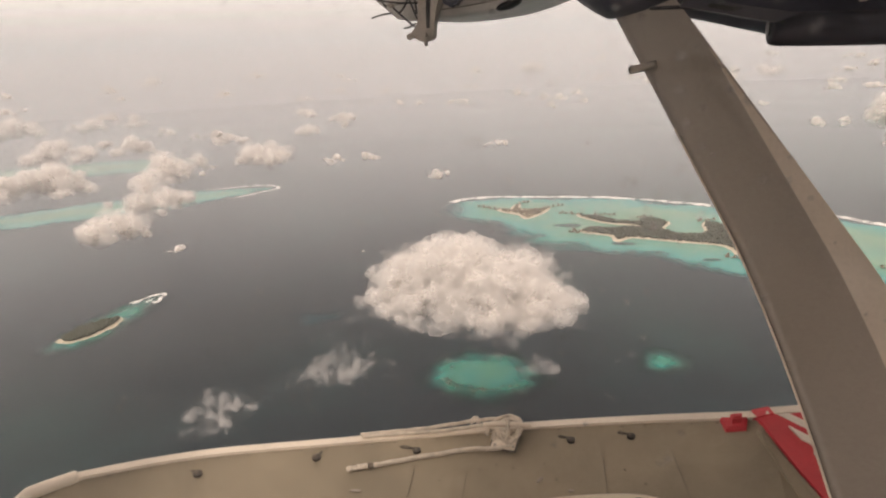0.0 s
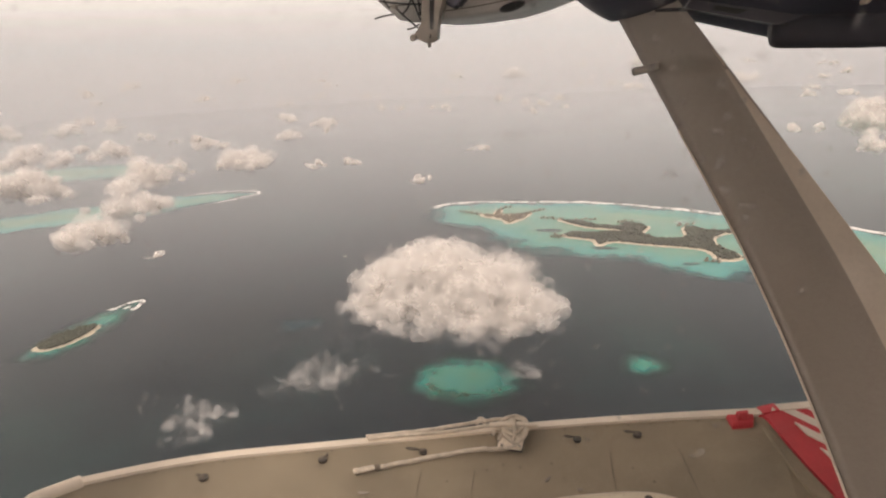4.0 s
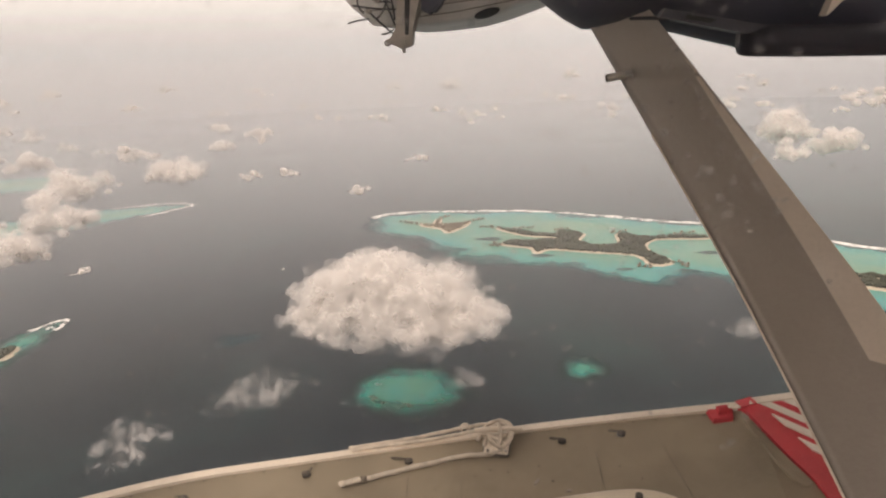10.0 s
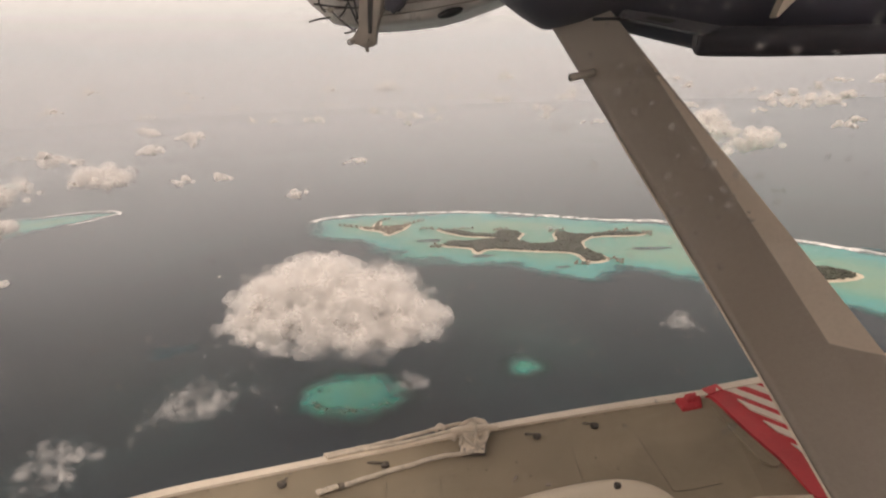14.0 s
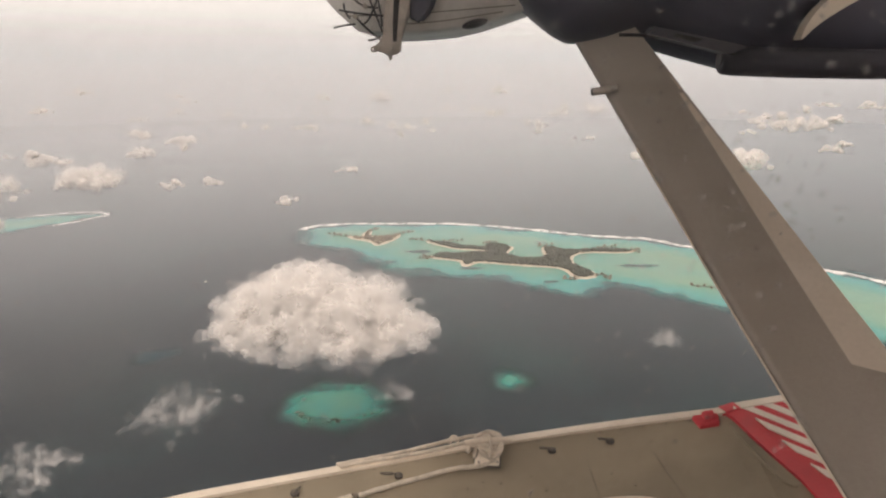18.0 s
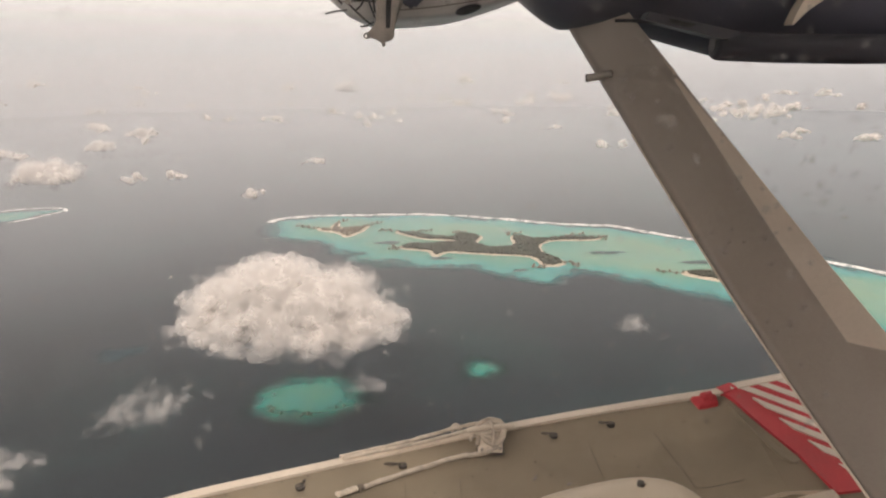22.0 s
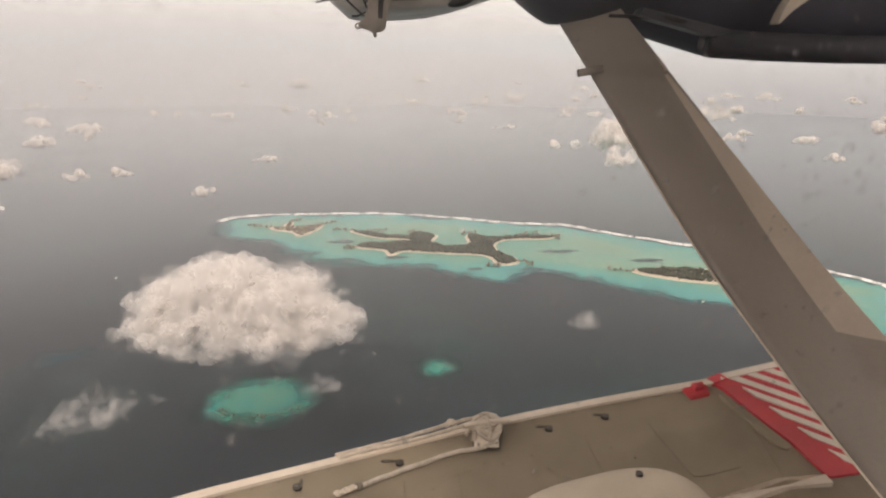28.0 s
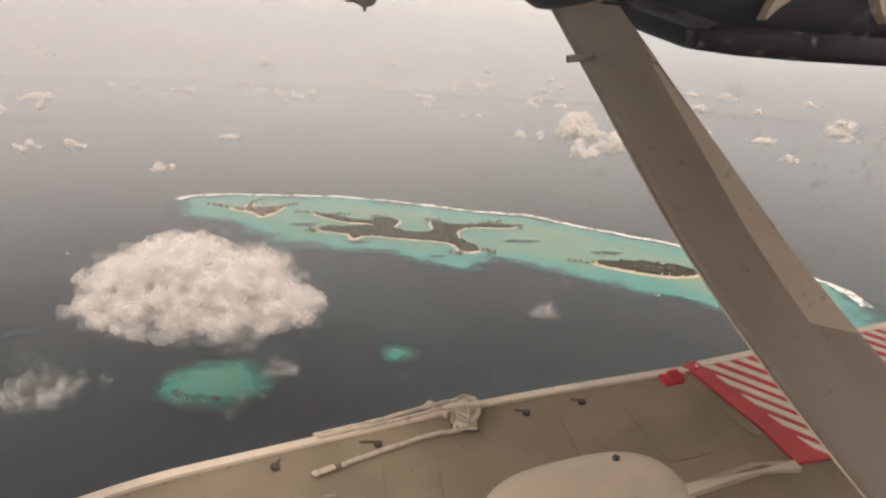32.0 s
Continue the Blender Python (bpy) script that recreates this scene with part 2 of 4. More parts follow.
# Horizon haze and sky brightness painted as emission, lighter with height.
def backdrop_material():
    m, n, l, b = nodes_of("painted_far_haze")
    n.remove(b)
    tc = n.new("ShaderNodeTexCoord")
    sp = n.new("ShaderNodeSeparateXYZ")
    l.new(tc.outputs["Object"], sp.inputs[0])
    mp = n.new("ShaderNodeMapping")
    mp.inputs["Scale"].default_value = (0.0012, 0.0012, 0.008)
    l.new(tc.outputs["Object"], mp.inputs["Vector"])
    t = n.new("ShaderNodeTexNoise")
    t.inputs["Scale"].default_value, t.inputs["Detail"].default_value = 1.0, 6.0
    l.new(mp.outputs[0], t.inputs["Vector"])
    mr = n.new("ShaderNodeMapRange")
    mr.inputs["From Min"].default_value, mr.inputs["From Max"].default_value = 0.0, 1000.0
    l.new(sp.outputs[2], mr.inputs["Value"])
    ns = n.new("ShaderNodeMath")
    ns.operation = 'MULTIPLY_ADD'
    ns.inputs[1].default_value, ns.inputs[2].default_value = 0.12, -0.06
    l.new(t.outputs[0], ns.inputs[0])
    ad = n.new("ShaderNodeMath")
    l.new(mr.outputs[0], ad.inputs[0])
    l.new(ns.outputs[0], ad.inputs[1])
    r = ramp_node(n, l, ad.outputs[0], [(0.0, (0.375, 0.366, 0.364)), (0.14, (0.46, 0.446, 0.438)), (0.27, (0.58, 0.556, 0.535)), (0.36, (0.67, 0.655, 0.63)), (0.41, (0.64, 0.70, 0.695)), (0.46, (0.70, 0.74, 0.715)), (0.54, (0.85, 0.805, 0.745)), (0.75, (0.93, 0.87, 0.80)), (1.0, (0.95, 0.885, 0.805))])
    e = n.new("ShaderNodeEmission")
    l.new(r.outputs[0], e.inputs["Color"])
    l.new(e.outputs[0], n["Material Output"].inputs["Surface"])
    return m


M_HAZE = backdrop_material()


def thin_haze(name, low, high, alpha, top=None):
    """A thin pale sheet that stands in for haze and scatters the daylight, clear at the sea and denser with height."""
    m, n, l, b = nodes_of(name)
    n.remove(b)
    tc = n.new("ShaderNodeTexCoord")
    sp = n.new("ShaderNodeSeparateXYZ")
    l.new(tc.outputs["Object"], sp.inputs[0])
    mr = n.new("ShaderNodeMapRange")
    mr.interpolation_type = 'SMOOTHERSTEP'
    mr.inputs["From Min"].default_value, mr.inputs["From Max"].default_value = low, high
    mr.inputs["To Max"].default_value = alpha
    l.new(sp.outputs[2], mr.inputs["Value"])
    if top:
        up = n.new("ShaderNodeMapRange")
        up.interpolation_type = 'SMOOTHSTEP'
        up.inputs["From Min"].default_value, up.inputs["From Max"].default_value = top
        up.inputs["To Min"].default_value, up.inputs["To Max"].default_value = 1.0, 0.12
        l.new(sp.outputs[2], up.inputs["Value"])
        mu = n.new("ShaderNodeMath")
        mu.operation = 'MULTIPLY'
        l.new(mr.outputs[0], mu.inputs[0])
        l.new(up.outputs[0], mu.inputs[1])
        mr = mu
    # thinner towards +x, which leaves the distance darker there
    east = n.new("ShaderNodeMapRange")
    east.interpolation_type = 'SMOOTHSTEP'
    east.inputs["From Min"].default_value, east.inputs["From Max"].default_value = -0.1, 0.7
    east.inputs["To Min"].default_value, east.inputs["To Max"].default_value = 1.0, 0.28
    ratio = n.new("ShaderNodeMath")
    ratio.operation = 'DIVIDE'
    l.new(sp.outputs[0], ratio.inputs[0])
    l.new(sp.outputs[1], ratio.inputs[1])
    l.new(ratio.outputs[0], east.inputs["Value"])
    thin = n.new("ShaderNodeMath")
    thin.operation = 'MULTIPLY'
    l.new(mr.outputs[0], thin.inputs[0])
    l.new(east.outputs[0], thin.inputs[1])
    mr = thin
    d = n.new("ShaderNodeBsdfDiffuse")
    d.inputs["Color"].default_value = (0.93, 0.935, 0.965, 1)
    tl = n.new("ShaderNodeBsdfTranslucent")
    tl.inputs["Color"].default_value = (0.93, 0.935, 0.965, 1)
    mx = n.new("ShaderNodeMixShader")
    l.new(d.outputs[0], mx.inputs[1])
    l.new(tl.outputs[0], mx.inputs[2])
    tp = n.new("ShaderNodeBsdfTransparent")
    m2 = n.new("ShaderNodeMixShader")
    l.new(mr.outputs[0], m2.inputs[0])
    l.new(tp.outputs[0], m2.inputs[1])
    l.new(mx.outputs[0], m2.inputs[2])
    l.new(m2.outputs[0], n["Material Output"].inputs["Surface"])
    return m


# ---- helpers ----
def mesh_of(name, verts, faces, mat, smooth=True):
    me = bpy.data.meshes.new(name)
    me.from_pydata(verts, [], faces)
    me.materials.append(mat)
    if smooth:
        me.polygons.foreach_set("use_smooth", [True] * len(me.polygons))
    me.update()
    return me


def part(name, me, parent=None, label=""):
    ob = new(name, me)
    ob.parent = parent
    if label:
        ob["label"] = label
    return ob


def bm_mesh(name, bm, mat, smooth=True):
    me = bpy.data.meshes.new(name)
    bmesh.ops.recalc_face_normals(bm, faces=bm.faces[:])
    bm.to_mesh(me)
    bm.free()
    me.materials.append(mat)
    if smooth:
        me.polygons.foreach_set("use_smooth", [True] * len(me.polygons))
    return me


def spline(pts, n=8, closed=False):
    """Points along a smooth line through pts."""
    out, m = [], len(pts)
    P = [np.array(p, float) for p in pts]
    for i in range(m if closed else m - 1):
        a, b, c, d = (P[(i + k) % m] if closed else P[min(max(i + k, 0), m - 1)] for k in (-1, 0, 1, 2))
        for s in range(n):
            u = s / n
            out.append(0.5 * (2 * b + (c - a) * u + (2 * a - 5 * b + 4 * c - d) * u * u + (3 * b - a - 3 * c + d) * u ** 3))
    if not closed:
        out.append(P[-1])
    return out


def tube(name, pts, rad, mat, sides=10, twist=0.0, lobes=0):
    """A round rod or rope along pts; lobes gives the strands of a laid rope."""
    V, F = [], []
    P = [Vector(p) for p in pts]
    up = Vector((0.13, 0.21, 0.97))
    for i, p in enumerate(P):
        d = (P[min(i + 1, len(P) - 1)] - P[max(i - 1, 0)]).normalized()
        s = d.cross(up).normalized()
        t = s.cross(d)
        r = rad[i] if isinstance(rad, (list, tuple)) else rad
        for k in range(sides):
            a = 2 * math.pi * k / sides
            q = r * (1 + 0.16 * math.cos(lobes * a + twist * i)) if lobes else r
            V.append(p + s * math.cos(a) * q + t * math.sin(a) * q)
    for i in range(len(P) - 1):
        for k in range(sides):
            k2 = (k + 1) % sides
            F.append((i * sides + k, i * sides + k2, (i + 1) * sides + k2, (i + 1) * sides + k))
    F.append(tuple(range(sides))[::-1])
    F.append(tuple(range((len(P) - 1) * sides, len(P) * sides)))
    me = mesh_of(name, V, F, mat)
    me.polygons[len(F) - 1].use_smooth = me.polygons[len(F) - 2].use_smooth = False
    return me


def prism(name, outline, top, bottom, mat, bevel=0.0, smooth=False):
    """A flat piece with an outline of (x, y), its top and bottom given as functions of x, y."""
    bm = bmesh.new()
    a = [bm.verts.new((x, y, top(x, y))) for x, y in outline]
    b = [bm.verts.new((x, y, bottom(x, y))) for x, y in outline]
    bm.faces.new(a)
    bm.faces.new(b[::-1])
    for i in range(len(a)):
        j = (i + 1) % len(a)
        bm.faces.new((a[i], b[i], b[j], a[j]))
    if bevel:
        bmesh.ops.bevel(bm, geom=[e for e in bm.edges if all(v in a for v in e.verts)], offset=bevel, segments=2, affect='EDGES')
    return bm_mesh(name, bm, mat, smooth)


def slab(name, size, mat, bevel=0.01, segments=3):
    bm = bmesh.new()
    bmesh.ops.create_cube(bm, size=1)
    bmesh.ops.scale(bm, vec=size, verts=bm.verts[:])
    bmesh.ops.bevel(bm, geom=bm.edges[:], offset=bevel, segments=segments, affect='EDGES')
    return bm_mesh(name, bm, mat)


def inside_distance(pts, X, Y):
    """How far each point lies inside the closed outline (negative outside)."""
    P = np.array([p[:2] for p in pts])
    Q = np.roll(P, -1, 0)
    best = np.full(X.shape, 1e9)
    inn = np.zeros(X.shape, bool)
    for (x0, y0), (x1, y1) in zip(P, Q):
        dx, dy = x1 - x0, y1 - y0
        t = np.clip(((X - x0) * dx + (Y - y0) * dy) / (dx * dx + dy * dy + 1e-9), 0, 1)
        best = np.minimum(best, np.hypot(X - x0 - t * dx, Y - y0 - t * dy))
        cross = ((y0 > Y) != (y1 > Y)) & (X < dx * (Y - y0) / (dy if abs(dy) > 1e-9 else 1e-9) + x0)
        inn ^= cross
    return np.where(inn, best, -best)


def area_mesh(name, pts, step, margin, mat, height, full):
    """A sheet over the outline grown by margin, with its depth stored as 'shoal' (1 at `full` inside)."""
    P = np.array([p[:2] for p in pts])
    x0, y0 = P.min(0) - margin
    x1, y1 = P.max(0) + margin
    xs, ys = np.arange(x0, x1 + step, step), np.arange(y0, y1 + step, step)
    X, Y = np.meshgrid(xs, ys)
    D = inside_distance(pts, X, Y) + margin
    keep = D > 0
    idx = -np.ones(X.shape, int)
    V, A, F = [], [], []
    cell = keep[:-1, :-1] | keep[1:, :-1] | keep[:-1, 1:] | keep[1:, 1:]
    use = np.zeros(X.shape, bool)
    for a, b in ((0, 0), (1, 0), (0, 1), (1, 1)):
        use[a:X.shape[0] - 1 + a, b:X.shape[1] - 1 + b] |= cell
    for i, j in zip(*np.nonzero(use)):
        idx[i, j] = len(V)
        s = float(np.clip(D[i, j] / (full + margin), 0, 1))
        V.append((X[i, j], Y[i, j], height(s, X[i, j], Y[i, j])))
        A.append(s)
    for i, j in zip(*np.nonzero(cell)):
        F.append((idx[i, j], idx[i, j + 1], idx[i + 1, j + 1], idx[i + 1, j]))
    me = mesh_of(name, V, F, mat)
    at = me.attributes.new("shoal", 'FLOAT', 'POINT')
    at.data.foreach_set("value", A)
    return me


# ---- sea, sky and distance ----
def disc(radii, sides):
    V, F = [(0, 0, 0)], []
    for r in radii:
        V += [(r * math.cos(2 * math.pi * k / sides), r * math.sin(2 * math.pi * k / sides), 0) for k in range(sides)]
    for k in range(sides):
        F.append((0, 1 + k, 1 + (k + 1) % sides))
    for i in range(len(radii) - 1):
        for k in range(sides):
            k2 = (k + 1) % sides
            F.append((1 + i * sides + k, 1 + (i + 1) * sides + k, 1 + (i + 1) * sides + k2, 1 + i * sides + k2))
    return V, F


sea = tagged(new("water", mesh_of("water", *disc([150, 400, 900, 1800, 3200, 4880], 96), M_SEA)), "dark slate blue open ocean with faint ripples under haze", "sea", kind="structure")

# backdrop ring that glows with the painted haze
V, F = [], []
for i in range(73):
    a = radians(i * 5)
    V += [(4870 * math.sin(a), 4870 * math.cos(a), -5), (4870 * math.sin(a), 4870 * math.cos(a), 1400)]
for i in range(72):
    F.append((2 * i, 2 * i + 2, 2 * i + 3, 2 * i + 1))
tagged(new("backdrop", mesh_of("backdrop", V, F, M_HAZE)), "backdrop ring painted with glowing pale warm haze and thin cloud", "sky", kind="structure")
# nested pale sheets imitate the haze that lightens sea and clouds with distance
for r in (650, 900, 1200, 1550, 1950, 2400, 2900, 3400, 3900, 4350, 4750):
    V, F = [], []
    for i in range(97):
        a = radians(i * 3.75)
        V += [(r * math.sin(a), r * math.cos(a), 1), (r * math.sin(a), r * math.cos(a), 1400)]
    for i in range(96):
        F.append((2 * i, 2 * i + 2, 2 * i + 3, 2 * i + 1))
    tagged(new("haze", mesh_of("haze", V, F, thin_haze("haze_sheet", -90.0 if r < 2000 else (-320.0 if r < 3400 else -700.0), 240.0, 0.155, (300 + 0.02 * r, 300 + 0.10 * r)))), "thin pale ring sheet standing in for sea haze", "haze", kind="structure")

# ---- reefs and islands ----
REEF = spline([(-303, 1250), (-241, 1287), (-114, 1292), (11, 1289), (149, 1243), (265, 1188), (365, 1165), (448, 1085), (560, 995), (650, 900), (716, 812), (728, 751), (707, 690),
               (640, 610), (560, 612), (475, 700), (409, 765), (344, 812), (292, 842), (250, 884), (205, 880), (186, 850), (121, 885), (42, 933), (-44, 954), (-98, 976), (-130, 1023), (-206, 1093), (-275, 1161)], 5, True)
reef = tagged(new("coral_reef", area_mesh("coral_reef", REEF, 7, 26, M_REEF, lambda s, x, y: 0.15 + 0.25 * s, 95)), "long pale turquoise coral reef flat with sandy lagoon", "reef")


def surf(name, pts, width, seed, parent):
    rnd = random.Random(seed)
    P = spline(pts, 14)
    V, F = [], []
    for i, p in enumerate(P):
        d = P[min(i + 1, len(P) - 1)] - P[max(i - 1, 0)]
        nrm = np.array((-d[1], d[0])) / (np.hypot(d[0], d[1]) + 1e-9)
        w = width * (0.6 + 0.8 * noise.noise(Vector((i * 0.17, seed, 0))) + 0.4 * rnd.random())
        o = 5.0 * noise.noise(Vector((i * 0.21, seed + 7, 0)))
        for k in range(5):
            u = k / 4 - 0.5
            V.append((p[0] + nrm[0] * (u * w + o), p[1] + nrm[1] * (u * w + o), 0.55 + 1.3 * (0.25 - u * u) * 4 * rnd.uniform(0.5, 1)))
    for i in range(len(P) - 1):
        for k in range(4):
            F.append((i * 5 + k, i * 5 + k + 1, i * 5 + k + 6, i * 5 + k + 5))
    return part(name, mesh_of(name, V, F, M_FOAM), parent, "broken white line of surf")


surf("surf", [(-290, 1240), (-303, 1252), (-241, 1288), (-114, 1293), (11, 1291), (149, 1246), (265, 1191), (365, 1167), (448, 1088), (560, 998), (650, 903), (716, 815), (728, 755), (712, 700)], 18, 3, reef)


def clumps(name, pts, count, size, seed, mat, shrink=2.0):
    """Tree crowns over the outline, joined: lumpy clumps of uneven height."""
    rnd = random.Random(seed)
    P = np.array([p[:2] for p in pts])
    lo, hi = P.min(0), P.max(0)
    cand = np.array([(rnd.uniform(lo[0], hi[0]), rnd.uniform(lo[1], hi[1])) for _ in range(count * 6)])
    d = inside_distance(pts, cand[:, 0], cand[:, 1])
    cand = cand[d > shrink][:count]
    bm = bmesh.new()
    bmesh.ops.create_icosphere(bm, subdivisions=1, radius=1)
    bv = np.array([v.co[:] for v in bm.verts])
    bf = [[v.index for v in f.verts] for f in bm.faces]
    bm.free()
    V, F = [], []
    for x, y in cand:
        r = size * rnd.uniform(0.6, 1.35)
        j = bv * (1 + np.array([[rnd.uniform(-0.3, 0.3)] for _ in bv]))
        o = len(V)
        V += [(x + a * r, y + b * r, 0.9 + r * 0.75 + c * r * 0.85) for a, b, c in j]
        F += [[o + k for k in f] for f in bf]
    return mesh_of(name, V, F, mat, False)


def hut(name, mat_wall, mat_roof):
    """A small house on the water: deck, wall and hipped roof."""
    root = new(name)
    part("platform", slab("platform", (4.4, 3.6, 0.4), M_ROOF, 0.08, 1), root).location = (0, 0, 1.0)
    part("wall", slab("wall", (3.2, 2.6, 1.5), mat_wall, 0.05, 1), root).location = (0, 0, 1.9)
    V = [(-2.2, -1.8, 2.6), (2.2, -1.8, 2.6), (2.2, 1.8, 2.6), (-2.2, 1.8, 2.6), (-0.8, 0, 4.2), (0.8, 0, 4.2)]
    part("roof", mesh_of("roof", V, [(0, 1, 5, 4), (1, 2, 5), (2, 3, 4, 5), (3, 0, 4), (3, 2, 1, 0)], mat_roof, False), root)
    for sx in (-1.7, 1.7):
        for sy in (-1.3, 1.3):
            part("post", tube("post", [(sx, sy, -0.6), (sx, sy, 1.0)], 0.16, mat_roof, 6), root)
    return tagged(root, "small thatched villa on stilts over the shallows", "villa", "overwater villas")


def island(name, outline, label, trees, seed, beach=6.0, size=2.5, leaf=None):
    o = spline(outline, 4, True)
    root = tagged(new(name), label, "island")
    part("beach", area_mesh("beach", o, 4, beach, M_SAND, lambda s, x, y: 0.2 + 1.1 * min(1, s * 2.2), 10), root, "pale coral sand")
    c = part("tree_cover", clumps("tree_cover", o, trees, size, seed, leaf or M_LEAF, 1.0), root, "dense dark green palms and shrubs")
    c["kind"] = "stuff"
    return root


MAIN = [(-44, 1148), (-21, 1136), (49, 1098), (70, 1124), (106, 1105), (94, 1060), (121, 1030), (160, 1040), (168, 1104), (211, 1080), (262, 1090), (315, 1082), (300, 1070), (236, 1070), (206, 1048), (198, 1002), (222, 943), (194, 927), (177, 975),
        (116, 992), (45, 1010), (24, 990), (14, 1018), (-32, 1038), (-20, 1058), (22, 1060), (60, 1070), (52, 1084), (8, 1096), (-34, 1132)]
island("main_island", MAIN, "long low island with scalloped bays, dark palms and pale beaches", 2900, 11)
island("forked_island", [(-196, 1186), (-175, 1182), (-166, 1225), (-155, 1186), (-118, 1190), (-104, 1200), (-110, 1162), (-135, 1120), (-150, 1145), (-186, 1168)], "small three-armed sandy island with sparse trees", 240, 12, 5, 1.9, M_SCRUB)
island("slender_island", [(392, 876), (420, 886), (455, 884), (507, 872), (540, 836), (510, 818), (470, 822), (425, 846)], "narrow wooded island with a sandy shore", 620, 13, 9)


def jetty(name, pts, n_huts, seed):
    P = spline([(x, y, 1.2) for x, y in pts], 6)
    root = tagged(new(name), "thin wooden jetty on the reef flat", "jetty")
    V, F = [], []
    for i, p in enumerate(P):
        d = P[min(i + 1, len(P) - 1)] - P[max(i - 1, 0)]
        nx, ny = -d[1], d[0]
        k = 0.9 / math.hypot(nx, ny)
        V += [(p[0] - nx * k, p[1] - ny * k, 1.0), (p[0] + nx * k, p[1] + ny * k, 1.0), (p[0] + nx * k, p[1] + ny * k, 1.3), (p[0] - nx * k, p[1] - ny * k, 1.3)]
    for i in range(len(P) - 1):
        for a in range(4):
            b = (a + 1) % 4
            F.append((4 * i + a, 4 * i + b, 4 * i + 4 + b, 4 * i + 4 + a))
    part("walkway", mesh_of("walkway", V, F, M_ROOF, False), root)
    rnd = random.Random(seed)
    for k in range(n_huts):
        u = (k + 0.7) / n_huts * (len(P) - 1)
        i = min(int(u), len(P) - 2)
        p, d = P[i] + (P[i + 1] - P[i]) * (u - i), P[i + 1] - P[i]
        nx, ny = -d[1] / math.hypot(d[0], d[1]), d[0] / math.hypot(d[0], d[1])
        s = 1 if k % 2 else -1
        copy_thing(HUT, pose(p[0] + nx * s * 4, p[1] + ny * s * 4, 0, 0, 0, rnd.uniform(0, 90)))


HUT = hut("villa", M_SAND, M_ROOF)
HUT.matrix_basis = pose(-222, 1196, 0, 0, 0, 30)
for k, (pts, nh) in enumerate([([(-196, 1184), (-215, 1192), (-240, 1208)], 8), ([(-166, 1224), (-158, 1240), (-150, 1250)], 5), ([(-112, 1192), (-98, 1208), (-80, 1226)], 9), ([(-44, 1148), (-62, 1160), (-80, 1160)], 6), ([(-20, 1140), (-4, 1152), (20, 1150)], 6),
                               ([(70, 1124), (62, 1140), (84, 1146)], 5), ([(168, 1104), (158, 1122), (186, 1124)], 6), ([(262, 1090), (272, 1108), (300, 1112)], 6), ([(312, 1082), (330, 1094), (322, 1068)], 6), ([(222, 943), (240, 936), (236, 918)], 6), ([(194, 927), (180, 916), (170, 930)], 5), ([(-32, 1038), (-50, 1030), (-44, 1050)], 6), ([(392, 876), (372, 884), (352, 890)], 5)]):
    jetty("jetty", pts, nh, k)


def ring(cx, cy, rx, ry, n, wob, seed, rot=0.0):
    out = []
    for k in range(n):
        a = 2 * math.pi * k / n
        r = 1 + wob * noise.noise(Vector((math.cos(a) * 1.3, math.sin(a) * 1.3, seed)))
        x, y = rx * r * math.cos(a), ry * r * math.sin(a)
        out.append((cx + x * math.cos(rot) - y * math.sin(rot), cy + x * math.sin(rot) + y * math.cos(rot)))
    return out


lagoon = ring(-109, 536, 52, 42, 40, 0.14, 5)
lagoon_ob = tagged(new("lagoon_reef", area_mesh("lagoon_reef", lagoon, 2.5, 20, M_REEF2, lambda s, x, y: 0.1 + 0.2 * s, 28)), "rounded teal lagoon reef with a darker coral rim", "reef")
rk = random.Random(9)
coral = [(-111 + 36 * math.cos(a), 536 + 34 * math.sin(a) + 4, 0.2, rk.uniform(0.5, 1.9)) for a in [rk.uniform(math.pi * 1.15, math.pi * 1.9) for _ in range(70)]]
coral = [(x + rk.gauss(0, 2.5), y + rk.gauss(0, 2.0), z, r) for x, y, z, r in coral]
M_CORAL = paint("coral_rock", (0.075, 0.085, 0.06), 0.8, big=0.2, fine=2.0, vary=0.3)
tagged(new("patch_reef", area_mesh("patch_reef", ring(60, 588, 13, 13, 30, 0.4, 8), 1.5, 20, M_REEF2, lambda s, x, y: 0.1 + 0.2 * s, 14)), "small pale green patch of coral under water", "reef")
tagged(new("sunken_reef", area_mesh("sunken_reef", ring(-330, 640, 26, 20, 24, 0.4, 9, 0.7), 3, 8, shoal_material("deep_reef", [(0, (0.02, 0.04, 0.05)), (0.5, (0.02, 0.07, 0.09)), (1, (0.02, 0.09, 0.11))], 0.05, 0.9, 0.5), lambda s, x, y: 0.1, 20)), "faint bluish reef deep under water", "reef")

left_o = [(-622, 520), (-588, 506), (-560, 540), (-556, 590), (-560, 645), (-585, 700), (-612, 675), (-630, 600)]
left_reef = tagged(new("fringing_reef", area_mesh("fringing_reef", spline(left_o, 5, True), 4, 10, M_REEF2, lambda s, x, y: 0.1 + 0.2 * s, 40)), "teal fringing reef round a small wooded island", "reef")
surf("surf", [(-606, 655), (-600, 680), (-586, 694), (-574, 664), (-590, 668)], 8, 5, left_reef)
island("round_island", [(-612, 548), (-598, 540), (-584, 560), (-580, 590), (-588, 610), (-602, 596), (-612, 572)], "small oval wooded island with a thin sand shore", 420, 14, 3.5, 2.6)

